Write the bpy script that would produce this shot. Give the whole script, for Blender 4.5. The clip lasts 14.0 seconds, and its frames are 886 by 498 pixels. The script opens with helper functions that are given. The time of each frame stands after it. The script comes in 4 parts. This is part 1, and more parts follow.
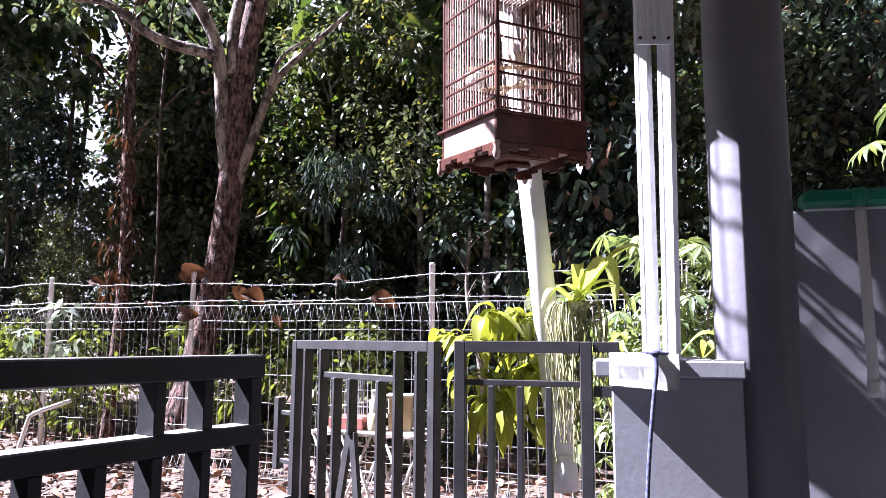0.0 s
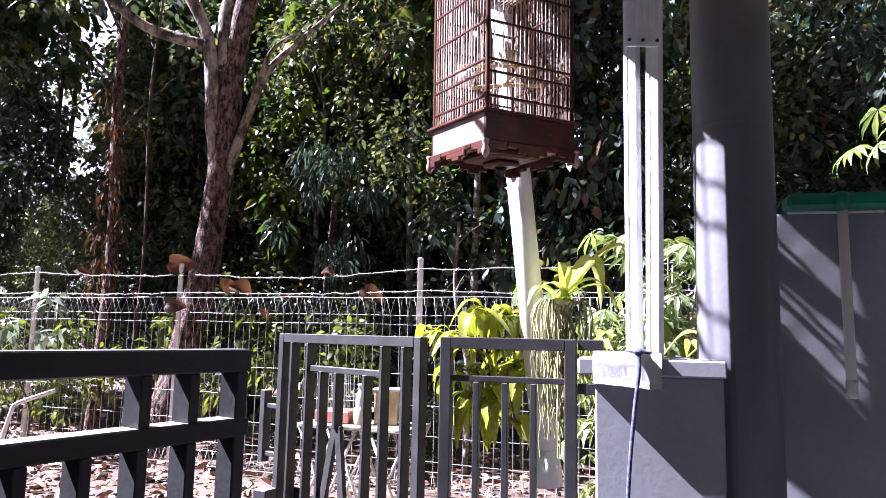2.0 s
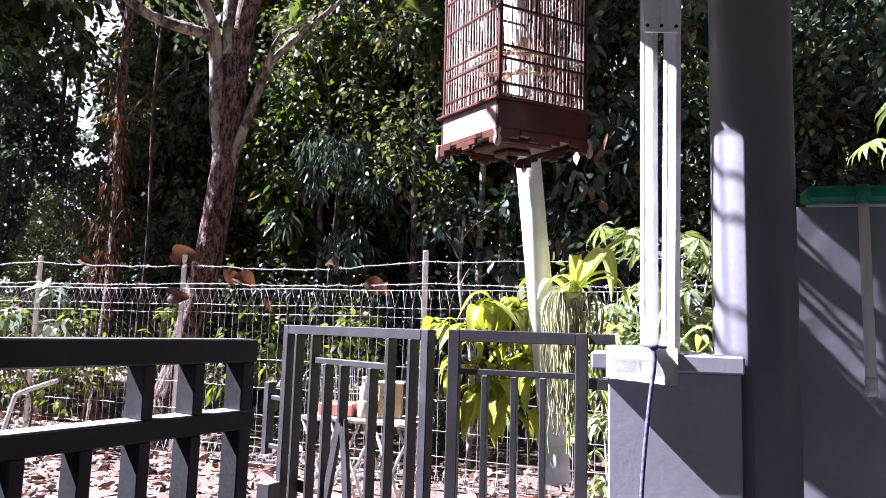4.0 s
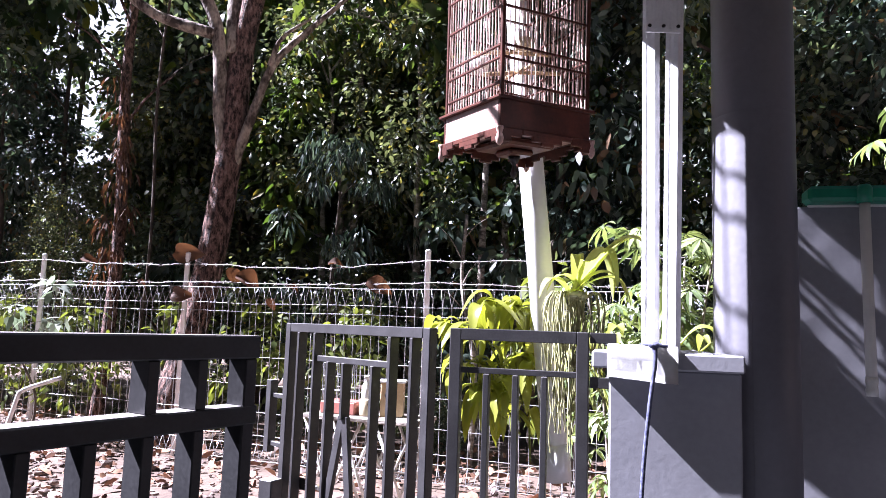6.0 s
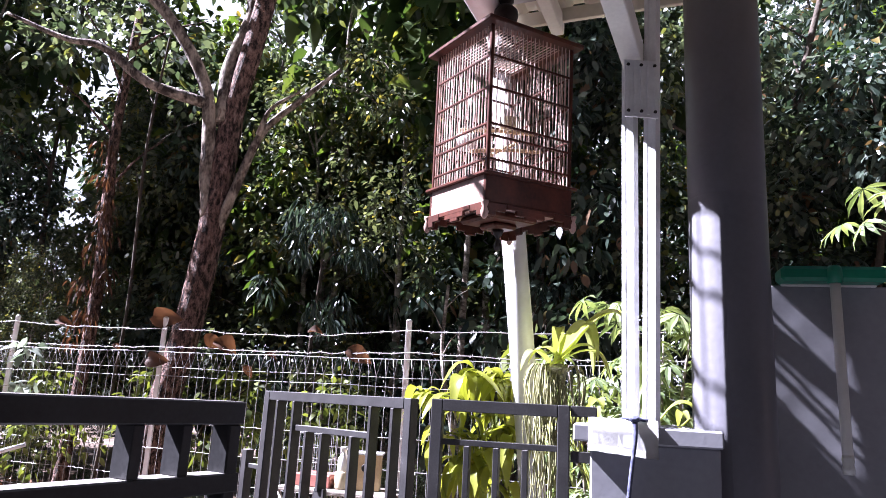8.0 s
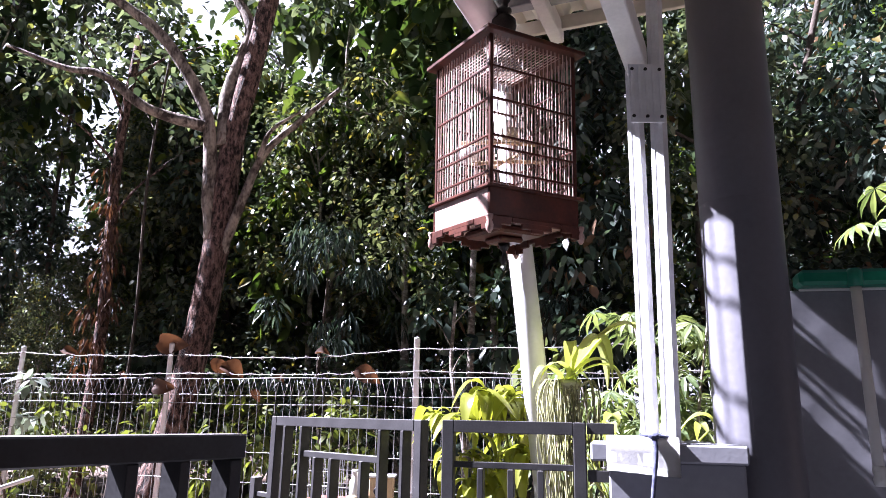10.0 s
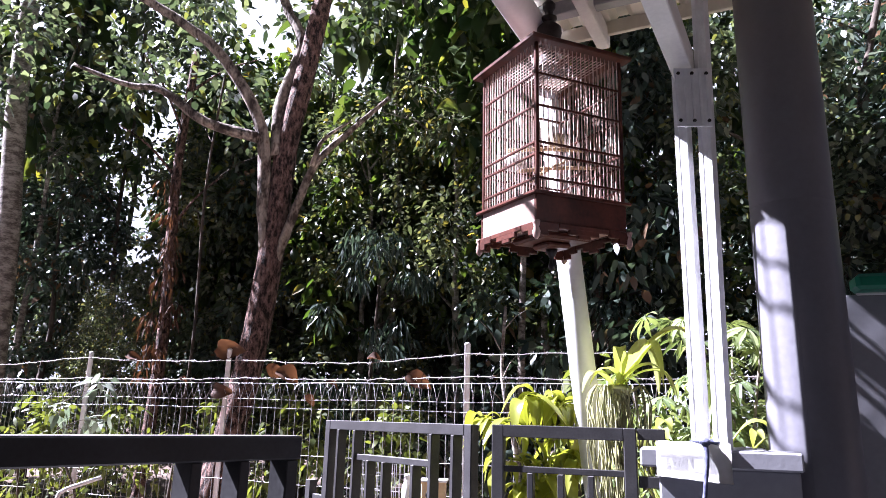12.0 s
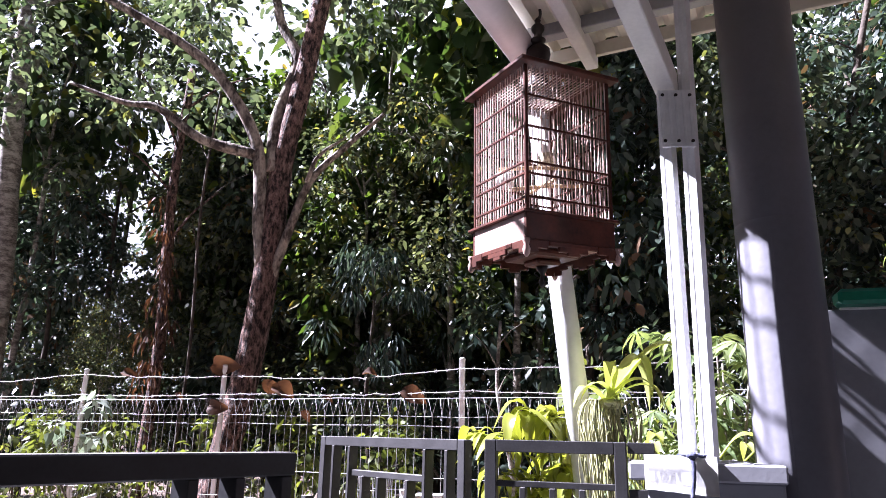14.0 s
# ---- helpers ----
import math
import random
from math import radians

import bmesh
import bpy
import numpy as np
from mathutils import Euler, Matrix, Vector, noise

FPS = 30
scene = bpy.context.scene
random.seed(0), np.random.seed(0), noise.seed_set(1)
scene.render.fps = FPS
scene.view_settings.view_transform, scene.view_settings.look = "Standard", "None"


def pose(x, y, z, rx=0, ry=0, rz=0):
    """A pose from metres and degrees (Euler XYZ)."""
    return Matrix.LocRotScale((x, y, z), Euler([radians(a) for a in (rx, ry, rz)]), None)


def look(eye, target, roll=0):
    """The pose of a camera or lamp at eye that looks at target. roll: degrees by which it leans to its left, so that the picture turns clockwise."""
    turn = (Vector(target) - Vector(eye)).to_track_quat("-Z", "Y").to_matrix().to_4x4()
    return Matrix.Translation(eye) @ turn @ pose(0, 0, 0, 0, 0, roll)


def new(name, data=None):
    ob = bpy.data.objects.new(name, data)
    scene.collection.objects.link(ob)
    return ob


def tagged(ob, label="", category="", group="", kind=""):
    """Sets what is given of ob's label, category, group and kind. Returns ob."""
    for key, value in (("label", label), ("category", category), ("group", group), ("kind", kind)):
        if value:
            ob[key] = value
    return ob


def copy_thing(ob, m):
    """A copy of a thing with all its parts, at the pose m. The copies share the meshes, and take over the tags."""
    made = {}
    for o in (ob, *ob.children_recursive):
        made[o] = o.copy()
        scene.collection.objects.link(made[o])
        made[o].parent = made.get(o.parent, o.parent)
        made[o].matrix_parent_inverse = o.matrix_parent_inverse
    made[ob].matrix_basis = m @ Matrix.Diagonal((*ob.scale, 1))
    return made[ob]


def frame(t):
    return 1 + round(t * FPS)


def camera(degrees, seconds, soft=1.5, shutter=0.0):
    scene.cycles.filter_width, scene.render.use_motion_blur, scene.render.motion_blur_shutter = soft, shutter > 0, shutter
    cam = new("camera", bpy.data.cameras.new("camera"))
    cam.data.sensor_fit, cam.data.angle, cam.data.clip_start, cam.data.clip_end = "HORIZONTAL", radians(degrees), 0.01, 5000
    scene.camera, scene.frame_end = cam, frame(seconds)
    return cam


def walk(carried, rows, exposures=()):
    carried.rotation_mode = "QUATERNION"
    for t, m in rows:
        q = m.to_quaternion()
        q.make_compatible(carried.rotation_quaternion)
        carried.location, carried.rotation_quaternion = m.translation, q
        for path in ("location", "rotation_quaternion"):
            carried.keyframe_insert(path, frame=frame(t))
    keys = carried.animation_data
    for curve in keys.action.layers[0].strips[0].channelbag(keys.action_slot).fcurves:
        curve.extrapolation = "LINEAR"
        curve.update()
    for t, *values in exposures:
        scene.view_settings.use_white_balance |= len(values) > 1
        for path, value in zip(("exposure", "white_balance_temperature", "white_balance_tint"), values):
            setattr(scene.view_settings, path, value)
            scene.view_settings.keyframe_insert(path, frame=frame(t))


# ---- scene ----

# ---- camera and walk ----
PATH = [
    (0, (0.039, 0.001, 1.205), (0.024, 1.984, 1.464), 0.4),
    (0.5, (0.046, -0.02, 1.219), (0.094, 1.945, 1.585), -0.2),
    (1, (0.044, -0.024, 1.22), (0.112, 1.944, 1.569), -0.1),
    (1.5, (0.042, -0.013, 1.213), (0.062, 1.967, 1.496), 1.2),
    (2, (0.044, -0.013, 1.21), (0.06, 1.972, 1.454), 1.2),
    (2.5, (0.035, -0.01, 1.21), (0.06, 1.973, 1.467), 1.7),
    (3, (0.029, 0.007, 1.211), (0.052, 1.989, 1.477), 2.0),
    (3.5, (0.023, 0.037, 1.207), (0.033, 2.024, 1.435), 1.7),
    (6, (0.025, 0.028, 1.2), (0.026, 2.016, 1.426), 2.0),
    (6.5, (0.027, 0.02, 1.194), (0.019, 2.009, 1.402), 1.8),
    (7, (0.027, 0.023, 1.191), (0.041, 2.01, 1.423), 2.6),
    (7.5, (0.012, 0.0, 1.193), (0.073, 1.969, 1.535), 3.0),
    (8, (0.01, -0.009, 1.194), (0.059, 1.944, 1.621), 3.1),
    (8.2, (0.013, -0.008, 1.203), (0.063, 1.943, 1.642), 3.0),
    (10.3, (0.014, 0.055, 1.211), (0.043, 1.995, 1.696), 1.1),
    (10.5, (0.015, 0.052, 1.211), (0.038, 1.987, 1.717), 1.5),
    (11, (0.014, 0.048, 1.209), (-0.031, 1.986, 1.704), 1.7),
    (11.5, (0.015, 0.036, 1.206), (-0.074, 1.98, 1.665), 1.7),
    (12, (0.022, 0.016, 1.207), (-0.092, 1.954, 1.688), 1.6),
    (12.5, (0.03, -0.009, 1.211), (-0.087, 1.924, 1.71), 1.4),
    (13, (0.035, -0.032, 1.211), (-0.076, 1.901, 1.711), 0.9),
    (13.5, (0.037, -0.036, 1.21), (-0.057, 1.899, 1.709), 0.8),
    (14, (0.037, -0.029, 1.21), (-0.066, 1.9, 1.729), 1.2),
]
cam = camera(64.9, 14.0, 0.6)
walk(cam, [(t, look(eye, target, roll)) for t, eye, target, roll in PATH], [(0.0, 2.82, 5550, 27), (14.0, 2.82, 5550, 27)])

# ---- world and sun ----
SUN_EL, SUN_DIR = 44.5, (-0.993, 0.118)
world = bpy.data.worlds.new("sky")
scene.world = world
world.use_nodes = True
wn, wl = world.node_tree.nodes, world.node_tree.links
sky = wn.new("ShaderNodeTexSky")
sky.sky_type, sky.sun_disc = "NISHITA", False
sky.sun_elevation, sky.sun_rotation = radians(SUN_EL), math.atan2(SUN_DIR[0], SUN_DIR[1])
sky.air_density, sky.dust_density = 1.0, 2.5
wn["Background"].inputs["Strength"].default_value = 0.004
wl.new(sky.outputs[0], wn["Background"].inputs["Color"])
lamp = bpy.data.lights.new("sun", "SUN")
lamp.energy, lamp.angle, lamp.color = 5.0, radians(0.53), (1.0, 0.965, 0.92)
sun = new("sun", lamp)
s_el = radians(SUN_EL)
sun.matrix_world = look((SUN_DIR[0] * 20 * math.cos(s_el), SUN_DIR[1] * 20 * math.cos(s_el), 20 * math.sin(s_el)), (0, 0, 0))


# ---- materials ----
def surface(name, dark, light, rough=0.6, metal=0.0, scale=8.0, fine=60.0, bump=0.15, dist=0.004, spec=0.5, per="none", speck=None, stretch=1.0, pale_top=None, span=(0.25, 0.75)):
    """A noise-mixed surface: large stains and fine grain between two colours, with relief."""
    m = bpy.data.materials.new(name)
    m.use_nodes = True
    n, l = m.node_tree.nodes, m.node_tree.links
    b = n["Principled BSDF"]
    co = n.new("ShaderNodeTexCoord")
    a, f = n.new("ShaderNodeTexNoise"), n.new("ShaderNodeTexNoise")
    a.inputs["Scale"].default_value, a.inputs["Detail"].default_value = scale, 5
    f.inputs["Scale"].default_value, f.inputs["Detail"].default_value = fine, 6
    mp = n.new("ShaderNodeMapping")
    mp.inputs["Scale"].default_value = (1, 1, stretch)
    l.new(co.outputs["Object"], mp.inputs["Vector"])
    for t in (a, f):
        l.new(mp.outputs[0], t.inputs["Vector"])
    add = n.new("ShaderNodeMath")
    add.operation = "MULTIPLY_ADD"
    l.new(f.outputs[0], add.inputs[0])
    add.inputs[1].default_value = 0.5
    l.new(a.outputs[0], add.inputs[2])
    shift = n.new("ShaderNodeMath")
    shift.operation, shift.inputs[1].default_value = "SUBTRACT", 0.25
    l.new(add.outputs[0], shift.inputs[0])
    last = shift.outputs[0]
    if per != "none":
        src = n.new("ShaderNodeObjectInfo" if per == "object" else "ShaderNodeNewGeometry")
        mix = n.new("ShaderNodeMath")
        mix.operation, mix.inputs[1].default_value = "MULTIPLY_ADD", 0.6
        l.new(src.outputs["Random" if per == "object" else "Random Per Island"], mix.inputs[0])
        sub = n.new("ShaderNodeMath")
        sub.operation, sub.inputs[1].default_value = "SUBTRACT", 0.3
        l.new(mix.outputs[0], sub.inputs[0])
        l.new(last, mix.inputs[2])
        last = sub.outputs[0]
    ramp = n.new("ShaderNodeValToRGB")
    ramp.color_ramp.elements[0].position, ramp.color_ramp.elements[1].position = span
    ramp.color_ramp.elements[0].color, ramp.color_ramp.elements[1].color = (*dark, 1), (*light, 1)
    if speck:
        e = ramp.color_ramp.elements.new(0.86)
        e.color = (*speck, 1)
    l.new(last, ramp.inputs[0])
    tone = ramp.outputs[0]
    if pale_top:
        # paler tone on upward faces, patchy
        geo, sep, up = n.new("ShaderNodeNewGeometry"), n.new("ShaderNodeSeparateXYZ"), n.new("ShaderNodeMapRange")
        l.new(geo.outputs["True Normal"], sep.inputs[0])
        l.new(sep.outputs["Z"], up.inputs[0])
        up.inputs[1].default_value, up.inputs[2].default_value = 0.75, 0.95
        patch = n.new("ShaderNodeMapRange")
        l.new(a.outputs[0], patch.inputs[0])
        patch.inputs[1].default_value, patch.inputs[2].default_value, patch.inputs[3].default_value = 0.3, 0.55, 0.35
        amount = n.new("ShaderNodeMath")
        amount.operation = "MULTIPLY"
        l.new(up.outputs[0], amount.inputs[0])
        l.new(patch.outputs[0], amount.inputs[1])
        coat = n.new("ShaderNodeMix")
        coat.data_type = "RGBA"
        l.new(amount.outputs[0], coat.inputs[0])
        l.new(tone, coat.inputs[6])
        coat.inputs[7].default_value = (*pale_top, 1)
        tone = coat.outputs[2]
    l.new(tone, b.inputs["Base Color"])
    b.inputs["Metallic"].default_value = metal
    b.inputs["Specular IOR Level"].default_value = spec
    rr = n.new("ShaderNodeMapRange")
    rr.inputs[3].default_value, rr.inputs[4].default_value = max(rough - 0.12, 0.05), min(rough + 0.12, 1)
    l.new(f.outputs[0], rr.inputs[0])
    l.new(rr.outputs[0], b.inputs["Roughness"])
    if bump:
        bp = n.new("ShaderNodeBump")
        bp.inputs["Strength"].default_value, bp.inputs["Distance"].default_value = bump, dist
        l.new(add.outputs[0], bp.inputs["Height"])
        l.new(bp.outputs[0], b.inputs["Normal"])
    return m


def leaf_surface(name, dark, light, glow, thin=0.35, rough=0.4, tip=None, body=0.28):
    """Foliage: a glossy face over a translucent body, each leaf its own tint."""
    m = bpy.data.materials.new(name)
    m.use_nodes = True
    n, l = m.node_tree.nodes, m.node_tree.links
    b = n["Principled BSDF"]
    g = n.new("ShaderNodeNewGeometry")
    co = n.new("ShaderNodeTexCoord")
    ns = n.new("ShaderNodeTexNoise")
    ns.inputs["Scale"].default_value = 1.3
    l.new(co.outputs["Object"], ns.inputs["Vector"])
    mix = n.new("ShaderNodeMath")
    mix.operation, mix.inputs[1].default_value = "MULTIPLY_ADD", 0.6
    l.new(g.outputs["Random Per Island"], mix.inputs[0])
    half = n.new("ShaderNodeMath")
    half.operation, half.inputs[1].default_value = "MULTIPLY", 0.5
    l.new(ns.outputs[0], half.inputs[0])
    l.new(half.outputs[0], mix.inputs[2])
    ramp = n.new("ShaderNodeValToRGB")
    ramp.color_ramp.elements[0].position, ramp.color_ramp.elements[1].position = 0.15, 0.78
    ramp.color_ramp.elements[0].color, ramp.color_ramp.elements[1].color = (*dark, 1), (*light, 1)
    middle = ramp.color_ramp.elements.new(0.5)
    middle.color = (*[a_ + (b_ - a_) * body for a_, b_ in zip(dark, light)], 1)
    if tip:
        e = ramp.color_ramp.elements.new(0.83)
        e.color = (*tip, 1)
    l.new(mix.outputs[0], ramp.inputs[0])
    l.new(ramp.outputs[0], b.inputs["Base Color"])
    b.inputs["Roughness"].default_value = rough
    tr = n.new("ShaderNodeBsdfTranslucent")
    tint = n.new("ShaderNodeMix")
    tint.data_type, tint.blend_type = "RGBA", "MULTIPLY"
    tint.inputs[0].default_value = 1.0
    l.new(ramp.outputs[0], tint.inputs[6])
    tint.inputs[7].default_value = (*glow, 1)
    l.new(tint.outputs[2], tr.inputs["Color"])
    ms = n.new("ShaderNodeMixShader")
    ms.inputs[0].default_value = thin
    l.new(b.outputs[0], ms.inputs[1])
    l.new(tr.outputs[0], ms.inputs[2])
    l.new(ms.outputs[0], n["Material Output"].inputs["Surface"])
    return m


M_BLACK = surface("black_painted_steel", (0.017, 0.017, 0.018), (0.036, 0.036, 0.038), 0.4, 0.0, 6, 120, 0.1, spec=0.3, pale_top=(0.3, 0.28, 0.27))
M_GATE = surface("grey_painted_steel", (0.027, 0.026, 0.027), (0.055, 0.053, 0.055), 0.45, 0.0, 9, 150, 0.12, spec=0.3, speck=(0.26, 0.25, 0.25), pale_top=(0.42, 0.4, 0.39))
M_GALV = surface("galvanised_steel", (0.68, 0.68, 0.69), (0.84, 0.84, 0.85), 0.4, 0.1, 14, 90, 0.08)
M_WIRE = surface("galvanised_wire", (0.3, 0.3, 0.31), (0.48, 0.48, 0.49), 0.45, 0.3, 10, 60, 0.05)
M_RUSTWIRE = surface("weathered_barbed_wire", (0.22, 0.2, 0.19), (0.5, 0.49, 0.48), 0.6, 0.4, 9, 60, 0.05)
M_PVC = surface("white_plastic_pipe", (0.72, 0.71, 0.7), (0.84, 0.83, 0.82), 0.35, 0, 5, 50, 0.04)
M_WHITE = surface("white_painted_steel", (0.6, 0.59, 0.57), (0.78, 0.77, 0.74), 0.45, 0, 6, 70, 0.08)
M_CREAM = surface("cream_roof_lining", (0.6, 0.56, 0.46), (0.74, 0.7, 0.6), 0.6, 0, 3, 40, 0.08)
M_PURLIN = surface("grey_roof_purlin", (0.3, 0.3, 0.31), (0.42, 0.42, 0.43), 0.5, 0.3, 6, 70, 0.08)
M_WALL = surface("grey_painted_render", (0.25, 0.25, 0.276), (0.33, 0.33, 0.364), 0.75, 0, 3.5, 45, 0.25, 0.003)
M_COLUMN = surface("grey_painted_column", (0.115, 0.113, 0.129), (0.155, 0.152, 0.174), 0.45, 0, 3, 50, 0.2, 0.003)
M_PAPER = surface("white_foam_sheet", (0.74, 0.73, 0.72), (0.85, 0.85, 0.84), 0.8, 0, 12, 80, 0.3, 0.003)
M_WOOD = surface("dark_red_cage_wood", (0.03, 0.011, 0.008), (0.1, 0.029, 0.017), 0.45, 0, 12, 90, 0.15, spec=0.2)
# paler copy of the cage wood with sunlight put into its colour
M_WOODLIT = surface("lit_red_brown_wood", (0.24, 0.13, 0.11), (0.5, 0.34, 0.29), 0.4, 0, 14, 90, 0.15)
M_BAMBOO = surface("stained_bamboo", (0.44, 0.3, 0.25), (0.76, 0.63, 0.56), 0.35, 0, 20, 120, 0.1, per="object")
M_PERCH = surface("pale_perch_wood", (0.5, 0.36, 0.2), (0.66, 0.5, 0.3), 0.6, 0, 14, 90, 0.1)
M_CUP = surface("white_feeder_plastic", (0.7, 0.7, 0.68), (0.82, 0.82, 0.8), 0.3, 0, 8, 40, 0.02)
M_YELLOW = surface("pale_yellow_plastic", (0.5, 0.42, 0.28), (0.62, 0.55, 0.4), 0.4, 0, 8, 40, 0.02)
M_IRON = surface("dark_iron", (0.02, 0.018, 0.018), (0.05, 0.045, 0.042), 0.5, 0.6, 20, 90, 0.1)
M_GREEN = surface("green_plastic", (0.006, 0.16, 0.09), (0.012, 0.24, 0.14), 0.35, 0, 8, 60, 0.03)
M_ROPE = surface("navy_white_rope", (0.01, 0.012, 0.05), (0.16, 0.17, 0.26), 0.8, 0, 60, 220, 0.4)
M_GROUND = surface("brown_earth", (0.06, 0.04, 0.03), (0.18, 0.125, 0.092), 0.95, 0, 1.6, 22, 0.8, 0.03)
M_FLOOR = surface("dark_low_bounce_floor", (0.022, 0.022, 0.023), (0.038, 0.038, 0.04), 0.6, 0, 2, 40, 0.3)
M_STONE = surface("pale_rubble", (0.085, 0.06, 0.05), (0.25, 0.195, 0.17), 0.9, 0, 6, 30, 0.5, 0.01, per="island")
M_LITTER = surface("dry_leaf_litter", (0.14, 0.06, 0.035), (0.42, 0.24, 0.15), 0.8, 0, 5, 40, 0.3, per="island")
M_BARK = surface("flaky_red_brown_bark", (0.018, 0.008, 0.007), (0.31, 0.18, 0.145), 0.9, 0, 26, 110, 1.0, 0.08, speck=(0.42, 0.35, 0.31), stretch=0.42, span=(0.38, 0.62))
M_LIMB = surface("pale_blotched_limb_bark", (0.055, 0.038, 0.03), (0.4, 0.33, 0.27), 0.9, 0, 9, 40, 1.0, 0.03, speck=(0.14, 0.08, 0.06), stretch=0.5, span=(0.38, 0.66))
M_BARKPALE = surface("pale_smooth_bark", (0.11, 0.09, 0.075), (0.4, 0.36, 0.31), 0.85, 0, 7, 30, 0.6, 0.02, span=(0.38, 0.64), stretch=2.0)
M_BARKDARK = surface("dark_bark", (0.035, 0.025, 0.02), (0.11, 0.085, 0.065), 0.9, 0, 6, 30, 0.8, 0.03)
M_SKY_BLOCK = surface("grey_sky_block_render", (0.06, 0.06, 0.063), (0.09, 0.09, 0.093), 0.8, 0, 2, 40, 0.2)
L_DARK = leaf_surface("dark_glossy_leaf", (0.0115, 0.0246, 0.0172), (0.0984, 0.131, 0.102), (1.25, 1.35, 0.8), 0.24, 0.33, tip=(0.13, 0.075, 0.04))
L_MID = leaf_surface("mid_green_leaf", (0.0197, 0.0361, 0.0213), (0.164, 0.193, 0.131), (1.35, 1.4, 0.8), 0.34, 0.36, tip=(0.13, 0.14, 0.04))
L_SMALL = leaf_surface("small_yellow_green_leaf", (0.0262, 0.0394, 0.023), (0.165, 0.18, 0.11), (1.4, 1.45, 0.75), 0.36, 0.34, tip=(0.2, 0.17, 0.04))
L_GLOSS = leaf_surface("long_dark_drooping_leaf", (0.0205, 0.0377, 0.0271), (0.115, 0.148, 0.131), (1.2, 1.3, 0.8), 0.25, 0.27)
L_ROUND = leaf_surface("large_round_leaf", (0.023, 0.0492, 0.018), (0.082, 0.111, 0.0369), (1.4, 1.4, 0.5), 0.35, 0.36, tip=(0.26, 0.25, 0.05))
L_BRIGHT = leaf_surface("sunlit_yellow_green_leaf", (0.05, 0.07, 0.02), (0.19, 0.22, 0.065), (1.4, 1.4, 0.5), 0.35, 0.36)
L_TEAK = leaf_surface("broad_backlit_leaf", (0.0246, 0.0492, 0.0164), (0.0902, 0.123, 0.0328), (1.7, 1.7, 0.5), 0.45, 0.45, tip=(0.22, 0.17, 0.06))
L_LIME = leaf_surface("lime_yellow_leaf", (0.112, 0.163, 0.0258), (0.396, 0.404, 0.0688), (1.4, 1.4, 0.5), 0.4, 0.32, body=0.5)
L_CASS = leaf_surface("bright_palmate_leaf", (0.0645, 0.103, 0.043), (0.249, 0.301, 0.138), (1.4, 1.45, 0.7), 0.3, 0.34, body=0.5)
L_ORCH = leaf_surface("long_strap_leaf", (0.258, 0.31, 0.0688), (0.533, 0.55, 0.206), (1.3, 1.35, 0.6), 0.45, 0.28, body=0.55)
L_DEAD = leaf_surface("hanging_dead_leaf", (0.0516, 0.0241, 0.0138), (0.172, 0.086, 0.0516), (1.2, 1.0, 0.6), 0.25, 0.7)
M_ROOT = surface("pale_green_hanging_root", (0.2, 0.19, 0.08), (0.55, 0.55, 0.3), 0.7, 0, 10, 60, 0.1, per="island")


# ---- mesh helpers ----
def part(name, bm, material, parent=None, label=""):
    me = bpy.data.meshes.new(name)
    if not isinstance(bm, bpy.types.Mesh):
        bmesh.ops.recalc_face_normals(bm, faces=bm.faces)
        bm.to_mesh(me)
        bm.free()
    else:
        me = bm
    if material and not me.materials:
        me.materials.append(material)
    ob = new(name, me)
    if parent:
        ob.parent = parent
    if label:
        tagged(ob, label)
    return ob


def thing(name, label, category, at=(0, 0, 0), rz=0, group="", kind=""):
    e = new(name)
    e.empty_display_size = 0.1
    e.matrix_basis = pose(*at, 0, 0, rz)
    return tagged(e, label, category, group, kind)


def box(bm, c, s, m=None, bevel=0.0):
    r = bmesh.ops.create_cube(bm, size=1.0, matrix=Matrix.Translation(c) @ Matrix.Diagonal((*s, 1)))
    vs = r["verts"]
    if bevel:
        es = list({e for v in vs for e in v.link_edges})
        vs = list({v for f in bmesh.ops.bevel(bm, geom=es, offset=bevel, segments=1, affect="EDGES")["faces"] for v in f.verts} | {v for v in vs if v.is_valid})
    if m is not None:
        bmesh.ops.transform(bm, matrix=m, verts=vs)
    return vs


def beam(bm, p, q, w, h, bevel=0.002, roll=0.0):
    """A square tube from p to q, w wide and h deep."""
    p, q = Vector(p), Vector(q)
    d = q - p
    m = Matrix.Translation((p + q) / 2) @ d.to_track_quat("Y", "Z").to_matrix().to_4x4() @ Matrix.Rotation(radians(roll), 4, "Y")
    return box(bm, (0, 0, 0), (w, d.length, h), m, bevel)


def tube(bm, pts, radii, n=8, cap=True, jitter=0.0):
    """A round tube along a polyline with a radius at each point."""
    pts = [Vector(p) for p in pts]
    if not isinstance(radii, (list, tuple)):
        radii = [radii] * len(pts)
    rings, side = [], None
    for i, p in enumerate(pts):
        d = (pts[min(i + 1, len(pts) - 1)] - pts[max(i - 1, 0)]).normalized()
        if side is None:
            side = d.orthogonal().normalized()
        side = (side - d * side.dot(d)).normalized()
        up = d.cross(side)
        rings.append([bm.verts.new(p + (side * math.cos(k * math.tau / n) + up * math.sin(k * math.tau / n)) * radii[i] * (1 + jitter * random.uniform(-1, 1))) for k in range(n)])
    for a, b in zip(rings, rings[1:]):
        for k in range(n):
            f = bm.faces.new((a[k], a[(k + 1) % n], b[(k + 1) % n], b[k]))
            f.smooth = True
    if cap:
        bm.faces.new(rings[0][::-1])
        bm.faces.new(rings[-1])


